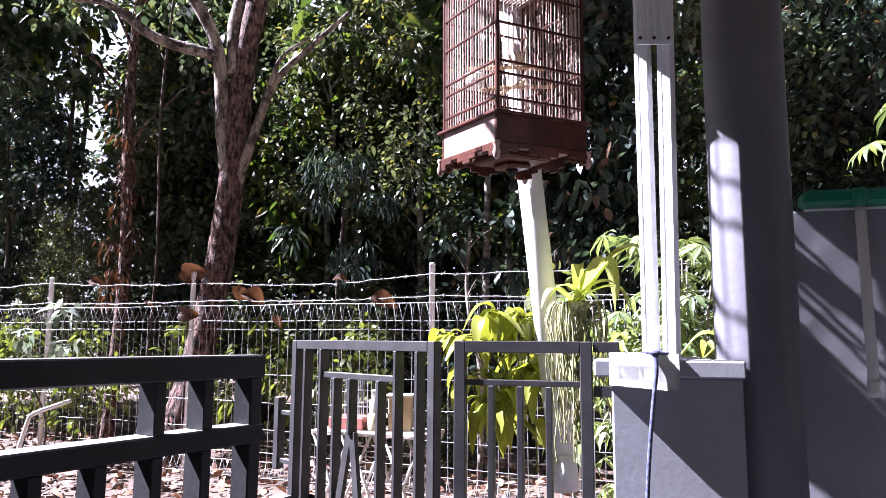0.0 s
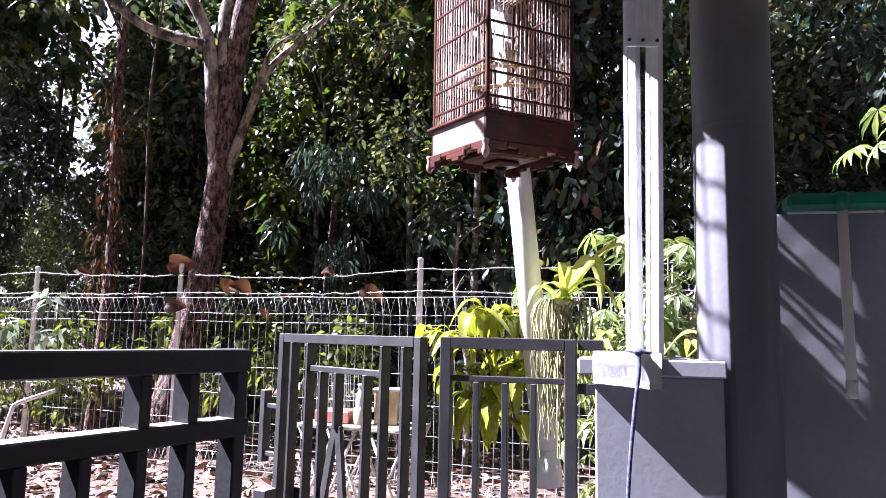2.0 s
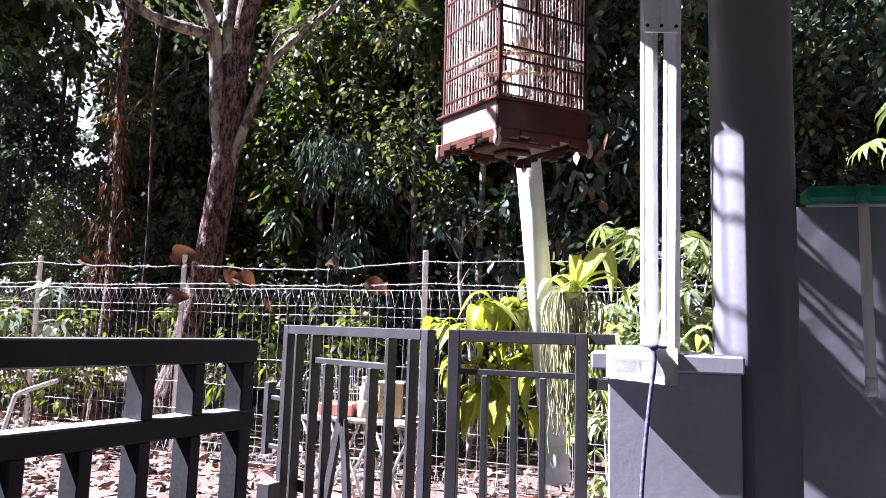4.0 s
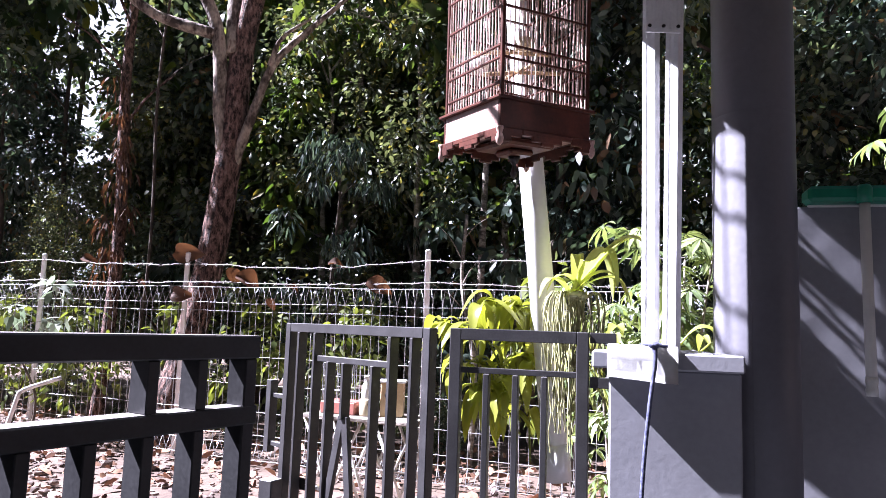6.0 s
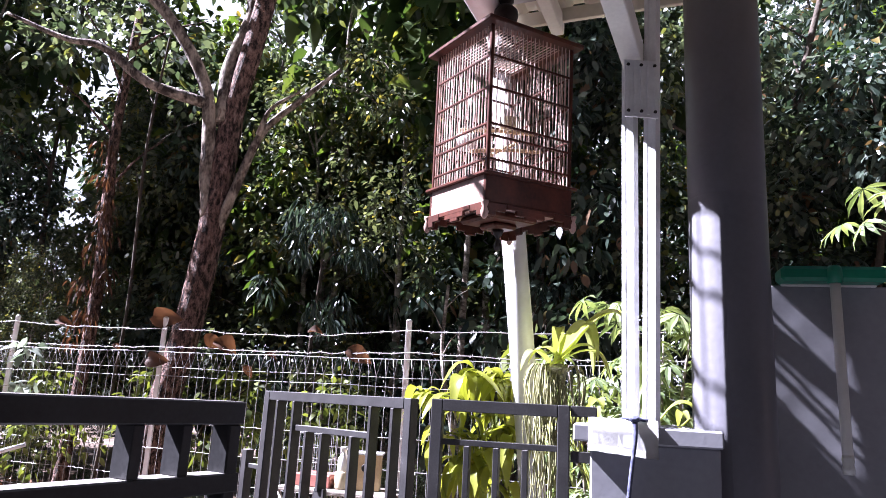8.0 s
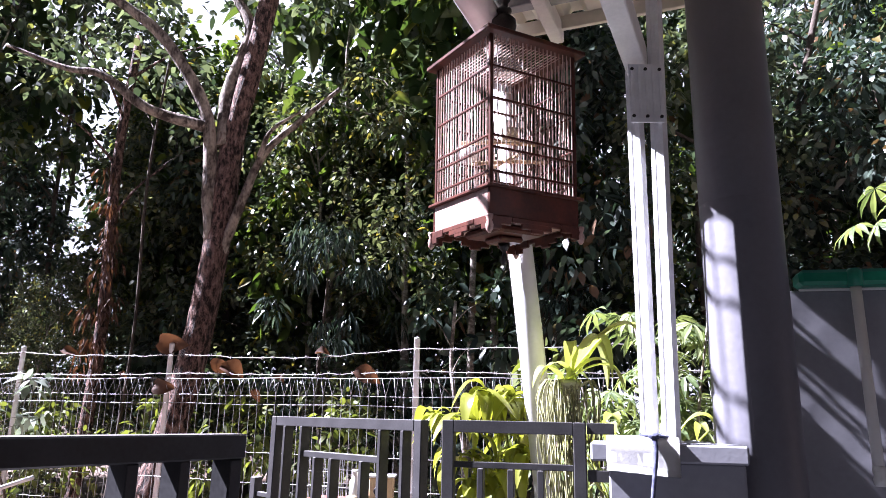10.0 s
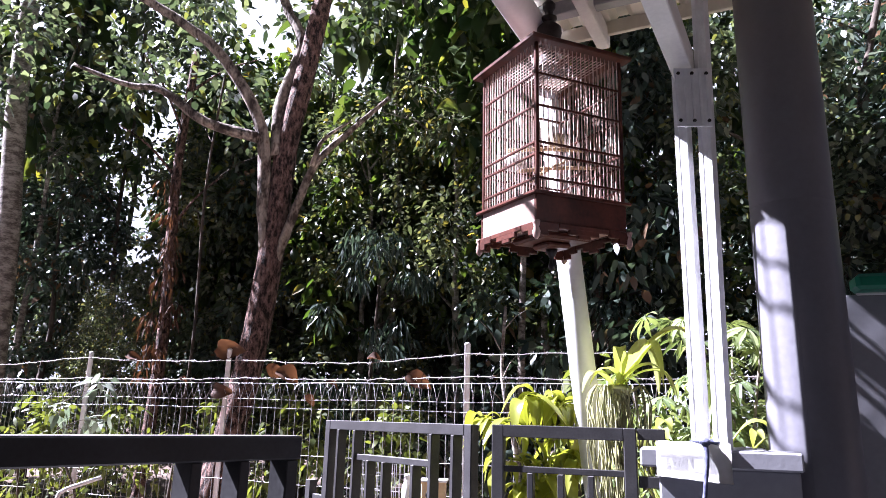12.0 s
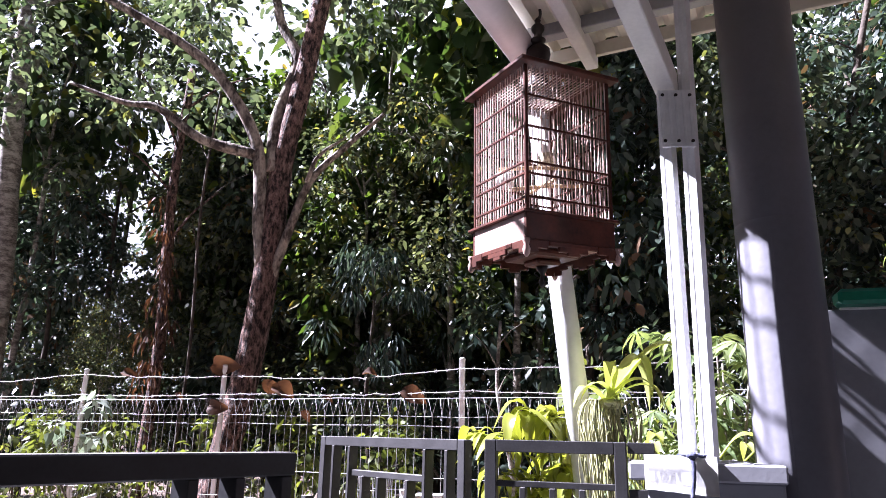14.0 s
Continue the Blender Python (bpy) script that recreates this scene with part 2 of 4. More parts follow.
def lathe(bm, profile, n=20, m=None):
    """A turned shape from (radius, height) pairs."""
    rings = [[bm.verts.new(((m or Matrix()) @ Vector((r * math.cos(k * math.tau / n), r * math.sin(k * math.tau / n), z)))) for k in range(n)] for r, z in profile]
    for a, b in zip(rings, rings[1:]):
        for k in range(n):
            f = bm.faces.new((a[k], a[(k + 1) % n], b[(k + 1) % n], b[k]))
            f.smooth = True
    bm.faces.new(rings[0][::-1])
    bm.faces.new(rings[-1])


def smooth_path(pts, k=6):
    """Catmull-Rom points along a rough path."""
    p = [Vector(q) for q in pts]
    p = [p[0] * 2 - p[1], *p, p[-1] * 2 - p[-2]]
    out = []
    for i in range(1, len(p) - 2):
        for j in range(k):
            t = j / k
            a, b, c, d = p[i - 1:i + 3]
            out.append(0.5 * ((2 * b) + (c - a) * t + (2 * a - 5 * b + 4 * c - d) * t * t + (3 * b - a - 3 * c + d) * t ** 3))
    return [*out, p[-2]]


def unit(v):
    return v / np.maximum(np.linalg.norm(v, axis=-1, keepdims=True), 1e-9)


def leaf_mesh(name, base, axis, length, width, rng, curl=0.25, fold=0.2, fine=False):
    """Many leaves in one mesh: each with a midrib fold and a drooping tip."""
    n = len(base)
    axis = unit(axis)
    rand = unit(rng.normal(size=(n, 3)) + np.array([0, 0, 1.6]))
    side = unit(np.cross(axis, rand))
    nor = np.cross(side, axis)
    ln = (length * rng.uniform(0.45, 1.4, n))[:, None]
    wd = (width * rng.uniform(0.7, 1.2, n))[:, None] / 2
    down = np.array([0, 0, -1.0])
    tip = base + axis * ln + down * ln * curl
    mid = base + axis * ln * 0.5 + down * ln * curl * 0.25
    if fine:
        q1 = base + axis * ln * 0.22 + down * ln * curl * 0.05
        q3 = base + axis * ln * 0.75 + down * ln * curl * 0.56
        lift = nor * wd * fold * 2
        cols = [base, q1 - side * wd * 0.75 + lift, q1 + side * wd * 0.75 + lift, q1, mid - side * wd + lift, mid + side * wd + lift, mid, q3 - side * wd * 0.62 + lift, q3 + side * wd * 0.62 + lift, q3, tip]
        tri = [(0, 3, 1), (0, 2, 3), (1, 3, 6), (1, 6, 4), (3, 2, 5), (3, 5, 6), (4, 6, 9), (4, 9, 7), (6, 5, 8), (6, 8, 9), (7, 9, 10), (9, 8, 10)]
    else:
        lift = nor * wd * fold * 2
        q1 = base + axis * ln * 0.32 + down * ln * curl * 0.1
        q3 = base + axis * ln * 0.68 + down * ln * curl * 0.46
        cols = [base, q1 - side * wd + lift, q1 + side * wd * 0.95, q3 - side * wd * 0.8 + lift, q3 + side * wd * 0.8, tip]
        tri = [(0, 2, 1), (1, 2, 4), (1, 4, 3), (3, 4, 5)]
    k = len(cols)
    v = np.stack(cols, 1).reshape(-1, 3)
    f = (np.array(tri)[None] + (np.arange(n) * k)[:, None, None]).reshape(-1, 3)
    me = bpy.data.meshes.new(name)
    me.vertices.add(len(v))
    me.vertices.foreach_set("co", v.astype(np.float32).ravel())
    me.loops.add(len(f) * 3)
    me.loops.foreach_set("vertex_index", f.astype(np.int32).ravel())
    me.polygons.add(len(f))
    me.polygons.foreach_set("loop_start", np.arange(0, len(f) * 3, 3, dtype=np.int32))
    me.polygons.foreach_set("loop_total", np.full(len(f), 3, dtype=np.int32))
    me.update()
    me.validate()
    return me


# ---- plan: the building and the fence lie at one angle ----
TURN = -22.0
BX, BY = math.cos(radians(TURN)), math.sin(radians(TURN))
FENCE_O, FENCE_STEP = (-0.1, 5.6), 2.2


def along(o, s, d=0.0, z=0.0):
    """A point s metres along the building's front and d metres outwards from o."""
    return (o[0] + s * BX - d * BY, o[1] + s * BY + d * BX, z)


# ---- ground, terrace, unseen enclosing walls ----
def ground():
    rng = np.random.default_rng(3)
    bm = bmesh.new()
    xs = [-400, -120, -50, -25, *np.arange(-14, 14.1, 0.35), 25, 50, 120, 400]
    ys = [-400, -120, -40, -12, *np.arange(-6, 16.1, 0.35), 25, 50, 120, 400]
    grid = []
    for y in ys:
        row = []
        for x in xs:
            h = 0.05 * noise.noise((x * 0.7, y * 0.7, 0)) + 0.03 * noise.noise((x * 2.3, y * 2.3, 4))
            d = (x - FENCE_O[0]) * -BY + (y - FENCE_O[1]) * BX
            h = h - 0.05 if d > -2.6 else -0.08
            row.append(bm.verts.new((x, y, h)))
        grid.append(row)
    for a, b in zip(grid, grid[1:]):
        for i in range(len(xs) - 1):
            f = bm.faces.new((a[i], a[i + 1], b[i + 1], b[i]))
            f.smooth = True
    tagged(part("ground", bm, M_GROUND), "bare brown earth with rubble beside the fence", "ground", kind="structure")


ground()
# unseen floor, made wide and near black to cut bounced sunlight
bm = bmesh.new()
box(bm, (0, 0, -0.06), (22, 13.0, 0.12), pose(*along((0.2, 2.55), -5.6, -6.48, 0.0), 0, 0, TURN))
tagged(part("floor", bm, M_FLOOR), "unseen dark grey terrace floor behind the gate, widened to cut bounced sunlight", "floor", kind="structure")
# unseen walls behind, right and left, added to keep sky light off the terrace
bm = bmesh.new()
box(bm, (0, 0, 3.2), (12, 0.2, 6.4), pose(*along((0.2, 2.55), -0.6, -5.9, 0.0), 0, 0, TURN))
box(bm, (4.4, 2.6, 1.5), (0.2, 5.0, 3.0), pose(*along((0.2, 2.55), -0.6, -5.9, 0.0), 0, 0, TURN))
box(bm, (-5.2, 2.8, 2.25), (0.2, 5.4, 4.5), pose(*along((0.2, 2.55), -0.6, -5.9, 0.0), 0, 0, TURN))
tagged(part("wall_house", bm, M_SKY_BLOCK), "plain grey rendered walls added unseen round the terrace to block sky light", "wall", kind="structure")


m_haze = bpy.data.materials.new("hazy_white_sky")
m_haze.use_nodes = True
m_haze.node_tree.nodes["Principled BSDF"].inputs["Base Color"].default_value = (0, 0, 0, 1)
m_haze.node_tree.nodes["Principled BSDF"].inputs["Emission Color"].default_value = (0.96, 0.98, 1.0, 1)
m_haze.node_tree.nodes["Principled BSDF"].inputs["Emission Strength"].default_value = 0.25
bm = bmesh.new()
bmesh.ops.create_grid(bm, x_segments=1, y_segments=1, size=0.5, matrix=pose(-10, 75, 40, 90, 0, 0) @ Matrix.Diagonal((260, 82, 1, 1)))
tagged(part("backdrop", bm, m_haze), "bright hazy white sky far behind the forest", "sky", kind="structure")

# ---- low wall, ledge, column, right wall ----
PO, PT = (0.576, 2.31), -14.2
bm = bmesh.new()
box(bm, (0.2, 0.07, 0.366), (0.4, 0.14, 1.452), pose(PO[0], PO[1], 0, 0, 0, PT), 0.006)
tagged(part("wall_low", bm, M_WALL), "low grey painted wall beside the round column", "wall", kind="structure")
bm = bmesh.new()
box(bm, (0.175, 0.05, 1.12), (0.457, 0.2, 0.055), pose(PO[0], PO[1], 0, 0, 0, PT), 0.006)
tagged(part("wall_ledge", bm, M_WALL), "grey painted ledge capping the low wall", "ledge", kind="structure")
bm = bmesh.new()
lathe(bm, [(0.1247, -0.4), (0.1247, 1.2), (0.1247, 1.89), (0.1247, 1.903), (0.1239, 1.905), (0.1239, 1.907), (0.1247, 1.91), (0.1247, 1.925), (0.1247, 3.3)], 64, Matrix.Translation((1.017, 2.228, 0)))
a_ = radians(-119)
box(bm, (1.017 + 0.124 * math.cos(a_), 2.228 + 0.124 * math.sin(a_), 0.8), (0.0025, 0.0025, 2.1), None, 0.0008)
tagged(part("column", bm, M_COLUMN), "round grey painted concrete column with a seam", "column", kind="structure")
bm = bmesh.new()
box(bm, (1.2, 0.06, 0.625), (2.4, 0.12, 2.055), pose(1.1, 2.392, 0, 0, 0, PT), 0.006)
tagged(part("wall_right", bm, M_WALL), "grey painted boundary wall with sun streaks", "wall", kind="structure")

# ---- roof ----
RO = (0.25, 2.515)
RT = -23.5
RM = pose(RO[0], RO[1], 0, 0, 0, RT)


def roof():
    bm = bmesh.new()
    # trapezoidal sheet, ribs running outwards
    x, top, prof = -0.04, 2.76, []
    while x < 4.5:
        prof += [(x, top), (x + 0.1, top), (x + 0.125, top + 0.03), (x + 0.165, top + 0.03)]
        x += 0.19
    rows = [[bm.verts.new(RM @ Vector((px, y, pz + dz))) for px, pz in prof] for y, dz in ((-6.2, 0), (0.12, 0), (0.12, 0.004), (-6.2, 0.004))]
    for a, b in zip(rows, rows[1:] + rows[:1]):
        for i in range(len(prof) - 1):
            bm.faces.new((a[i], a[i + 1], b[i + 1], b[i]))
    tagged(part("ceiling", bm, M_CREAM), "cream ribbed roof sheet over the terrace", "roof", kind="structure")
    frame_ob = thing("roof_frame", "white and grey steel roof frame under the terrace roof", "roof frame", kind="structure")
    for bx in (0.21, 1.45, 2.2):
        bm = bmesh.new()
        beam(bm, RM @ Vector((bx, -6.0, 2.705)), RM @ Vector((bx, 0.13, 2.705)), 0.05, 0.08, 0.004)
        part("rafter", bm, M_WHITE, frame_ob)
    for a in (-0.1, -0.75, -1.6, -2.6):
        bm = bmesh.new()
        beam(bm, RM @ Vector((0.02, a, 2.732)), RM @ Vector((4.2, a, 2.732)), 0.05, 0.055, 0.004)
        part("purlin", bm, M_PURLIN, frame_ob)
    bm = bmesh.new()
    beam(bm, RM @ Vector((0.0, 0.1, 2.735)), RM @ Vector((4.2, 0.1, 2.735)), 0.02, 0.06, 0.003)
    part("fascia", bm, M_CREAM, frame_ob, "cream fascia board")
    g = thing("gutter_pipe", "white round plastic gutter pipe along the roof edge", "pipe")
    bm = bmesh.new()
    tube(bm, [RM @ Vector((0.0, -6.0, 2.68)), RM @ Vector((0.0, 0.0, 2.66)), RM @ Vector((-0.02, 0.12, 2.65)), RM @ Vector((-0.04, 0.18, 2.62)), RM @ Vector((-0.05, 0.2, 2.57))], 0.06, 20)
    part("pipe", bm, M_PVC, g)


roof()


def downpipe():
    g = thing("downpipe", "leaning white plastic downpipe ending above the ground", "pipe")
    bm = bmesh.new()
    top, bot = Vector((0.28, 2.729, 2.649)), Vector((0.489, 2.729, 0.646))
    lathe(bm, [(0.0494, 0), (0.0494, (top - bot).length)], 24, Matrix.Translation(bot) @ (top - bot).to_track_quat("Z", "Y").to_matrix().to_4x4())
    part("pipe", bm, M_PVC, g)
    bm = bmesh.new()
    lathe(bm, [(0.053, 0), (0.053, 0.136)], 24, Matrix.Translation(bot) @ (top - bot).to_track_quat("Z", "Y").to_matrix().to_4x4())
    part("socket", bm, M_PVC, g)


downpipe()


# ---- channel props on the ledge ----
def channel(name, foot, head, w=0.044, d=0.036, rz=0):
    """A light steel C channel: a ribbed web and two lipped flanges."""
    foot, head = Vector(foot), Vector(head)
    r = Matrix.Rotation(radians(rz), 3, "Z")
    g = thing(name, "bright galvanised steel channel prop standing on the ledge", "prop", group="roof props")

    def plate(label, prof):
        bm = bmesh.new()
        a = [bm.verts.new(foot + r @ Vector((x, y, 0))) for x, y in prof]
        b = [bm.verts.new(head + r @ Vector((x, y, 0))) for x, y in prof]
        for k in range(len(prof)):
            bm.faces.new((a[k], a[(k + 1) % len(prof)], b[(k + 1) % len(prof)], b[k]))
        bm.faces.new(a)
        bm.faces.new(b[::-1])
        part(label, bm, M_GALV, g)

    e = 0.0015
    plate("web", [(-w / 2, 0), (-0.009, 0), (-0.006, 0.003), (0.006, 0.003), (0.009, 0), (w / 2, 0), (w / 2, e), (0.01, e), (0.007, 0.003 + e), (-0.007, 0.003 + e), (-0.01, e), (-w / 2, e)])
    for sd in (-1, 1):
        x0, x1, x2 = sd * w / 2, sd * (w / 2 - e), sd * (w / 2 - 0.01)
        plate("flange", [(x0, e + 0.0002), (x0, d), (x2, d), (x2, d - e), (x1, d - e), (x1, e + 0.0002)])


channel("steel_prop", (0.689, 2.27, 1.147), (0.691, 2.27, 2.41), 0.044, 0.036, -44)
channel("steel_prop", (0.742, 2.228, 1.147), (0.765, 2.228, 2.88), 0.044, 0.036, -44)


def main_beam():
    g = thing("roof_beam", "white steel channel beam resting on the props", "beam")
    bm = bmesh.new()
    a, b = Vector((0.712, 2.262, 2.435)), Vector((0.48, 1.77, 2.452))
    beam(bm, a, b + (b - a) * 4, 0.07, 0.1, 0.004)
    part("channel", bm, M_WHITE, g)
    bm = bmesh.new()
    box(bm, (0.711, 2.178, 2.275), (0.115, 0.006, 0.21), None, 0.001)
    for i in range(5):
        box(bm, (0.664 + i * 0.0235, 2.1735, 2.275), (0.008, 0.005, 0.19), None, 0.001)
    plate = part("plate", bm, M_GALV, g, "ribbed galvanised joining plate")
    for x in (0.665, 0.71, 0.757):
        for z in (2.19, 2.36):
            bm = bmesh.new()
            lathe(bm, [(0.006, 0), (0.006, 0.005), (0.003, 0.007)], 8, pose(x, 2.174, z, 90))
            part("screw", bm, M_IRON, plate)


main_beam()


# ---- fixed fence panel and gate ----
def tube_frame(g, w, h, bars, t=0.04, mid=None, material=M_GATE, bar=0.02, deep=0.04):
    """A rectangular tube frame in x-z from the origin; bars: (x, z0, z1)."""
    for n_, a, b in (("stile", (t / 2, 0, 0), (t / 2, 0, h)), ("stile", (w - t / 2, 0, 0), (w - t / 2, 0, h))):
        bm = bmesh.new()
        box(bm, (a[0], 0, (a[2] + b[2]) / 2), (t, t, b[2] - a[2]), None, 0.003)
        part(n_, bm, material, g)
    for z in [h - t / 2, t / 2] + ([mid] if mid else []):
        bm = bmesh.new()
        beam(bm, (t, 0, z), (w - t, 0, z), t if z != mid else bar, t if z != mid else bar)
        part("rail", bm, material, g)
    for x, z0, z1 in bars:
        bm = bmesh.new()
        box(bm, (x, 0, (z0 + z1) / 2), (bar, deep, z1 - z0), None, 0.002)
        part("bar", bm, material, g)


g = thing("side_fence", "grey painted steel tube panel fixed beside the low wall", "fence", (0.066, 2.48, 0), math.degrees(math.atan2(2.336 - 2.46, 0.521 - 0.066)))
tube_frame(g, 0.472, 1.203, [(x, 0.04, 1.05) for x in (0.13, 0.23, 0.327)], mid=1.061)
for z in (1.04, 1.185):
    bm = bmesh.new()
    beam(bm, (0.475, 0, z), (0.56, 0.0, z), 0.03, 0.035)
    part("bracket", bm, M_GATE, g)


def gate():
    w = 0.97
    g = thing("gate", "open grey painted steel tube gate with a slide bolt", "gate", (0.004, 2.615, 0.02), math.degrees(math.atan2(3.3 - 2.602, -0.682 - 0.004)))
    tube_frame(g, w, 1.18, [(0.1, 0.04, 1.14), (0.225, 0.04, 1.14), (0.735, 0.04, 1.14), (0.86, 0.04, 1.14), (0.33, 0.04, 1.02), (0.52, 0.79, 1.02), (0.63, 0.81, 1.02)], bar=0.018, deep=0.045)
    bm = bmesh.new()
    beam(bm, (0.24, 0, 1.03), (0.72, 0, 1.03), 0.025, 0.025)
    part("rail", bm, M_GATE, g)
    for foot, head in ((0.7, 0.53), (0.4, 0.51)):
        bm = bmesh.new()
        beam(bm, (foot, 0, 0.04), (head, 0, 0.8), 0.02, 0.04)
        part("brace", bm, M_GATE, g)
    bm = bmesh.new()
    box(bm, (0.63, 0, 0.59), (0.018, 0.045, 0.46), None, 0.002)
    part("bar", bm, M_GATE, g)
    bm = bmesh.new()
    tube(bm, [(0.72, -0.035, 0.47), (1.0, -0.035, 0.47)], 0.009, 10)
    bolt = part("bolt", bm, M_GALV, g, "galvanised slide bolt")
    bm = bmesh.new()
    box(bm, (0.86, -0.03, 0.47), (0.09, 0.012, 0.05), None, 0.002)
    part("bolt_plate", bm, M_IRON, g)
    bm = bmesh.new()
    for z in (0.62, 0.84):
        beam(bm, (w, 0, z), (w + 0.12, 0, z), 0.02, 0.02)
    beam(bm, (w + 0.12, 0, 0.58), (w + 0.12, 0, 0.91), 0.04, 0.04)
    part("latch_frame", bm, M_GATE, g)


gate()


def railing():
    p, q = Vector((-0.345, 1.421, 0)), Vector((-0.605, 1.02, 0))
    d = (q - p).normalized()
    g = thing("railing", "black painted steel tube railing with upright bars", "railing", tuple(p), math.degrees(math.atan2(d.y, d.x)))
    L = 1.9
    for z, h in ((1.151, 0.044), (1.022, 0.036), (0.1, 0.04)):
        bm = bmesh.new()
        beam(bm, (0.0 if z > 0.2 else 0.03, 0, z), (L, 0, z), 0.054, h, 0.003)
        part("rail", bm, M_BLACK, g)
    bm = bmesh.new()
    box(bm, (0.02, 0, 0.5645), (0.03, 0.05, 1.129), None, 0.003)
    part("post", bm, M_BLACK, g)
    for i in range(14):
        for z0, z1 in ((0.12, 1.004), (1.04, 1.129)) if i < 2 else ((0.12, 1.004),):
            bm = bmesh.new()
            box(bm, (0.132 + i * 0.1, 0, (z0 + z1) / 2), (0.022, 0.05, z1 - z0), None, 0.002)
            part("bar", bm, M_BLACK, g)


railing()

# ---- mesh fence ----
def fence():
    g = thing("wire_fence", "galvanised wire mesh fence with rolled edges and barbed wire", "fence", (FENCE_O[0], FENCE_O[1], 0), TURN, kind="structure")
    lo, hi = -4 * FENCE_STEP, 2.2 * FENCE_STEP
    bm = bmesh.new()
    lathe(bm, [(0.024, -0.1), (0.024, 1.77), (0.027, 1.772), (0.02, 1.785), (0.006, 1.79)], 12)
    me = None
    for k in range(-4, 3):
        if me is None:
            o = part("post", bm, M_GALV, g)
            me = o.data
        else:
            o = part("post", me, None, g)
        o.location = ({-2: -4.33, -1: -2.45}.get(k, k * FENCE_STEP), 0.03, 0.04)
    r = 0.0024
    bm = bmesh.new()
    tube(bm, [(0, 0, 0.15), (0, -0.055, 0.03), (0, 0.055, 0.03), (0, 0, 0.16), (0, 0, 1.36), (0, -0.055, 1.5), (0, 0.055, 1.505), (0, 0, 1.365)], r, 5)
    me = part("upright_wire", bm, M_WIRE, g).data
    n = int((hi - lo) / 0.08)
    g.children[-1].location = (lo, 0, 0)
    for i in range(1, min(n, 295)):
        o = part("upright_wire", me, None, g)
        o.location = (lo + i * 0.08 + 0.004 * math.sin(i * 7.1), 0, 0)
        o.rotation_euler = (0.006 * math.sin(i * 3.3), 0.008 * math.sin(i * 5.7), 0.25 * math.sin(i * 2.1))
    for y, z in ((-0.055, 1.5), (0.055, 1.505), (0, 1.36), (0, 1.285), (0, 0.89), (0, 0.655), (0, 0.42), (0, 0.225), (0, 0.15), (-0.055, 0.03), (0.055, 0.03)):
        bm = bmesh.new()
        tube(bm, [(lo + i * 0.55, y, z + 0.006 * math.sin(i * 2.3 + z * 9)) for i in range(int((hi - lo) / 0.55) + 1)], r * 1.15, 5)
        part("cross_wire", bm, M_WIRE, g)
    for z, amp, ph in ((1.735, 0.035, 0.3), (1.555, 0.02, 1.7)):
        pts, x = [], lo
        rnd = random.Random(int(z * 100))
        while x < hi:
            fr = ((x / FENCE_STEP) % 1.0)
            pts.append((x, -0.005, z - amp * 4 * fr * (1 - fr) + 0.008 * rnd.uniform(-1, 1) + (0.03 if z > 1.7 else 0) * math.sin(x * 1.1)))
            x += 0.11
        bm = bmesh.new()
        tube(bm, pts, 0.0035, 5)
        for p in pts:
            a = Vector(p)
            for s in (-1, 1):
                v = Vector((0.012 * s, rnd.uniform(-0.012, 0.012), 0.014))
                tube(bm, [a - v, a + v], 0.0015, 4, cap=False)
        part("barbed_wire", bm, M_RUSTWIRE, g)


fence()


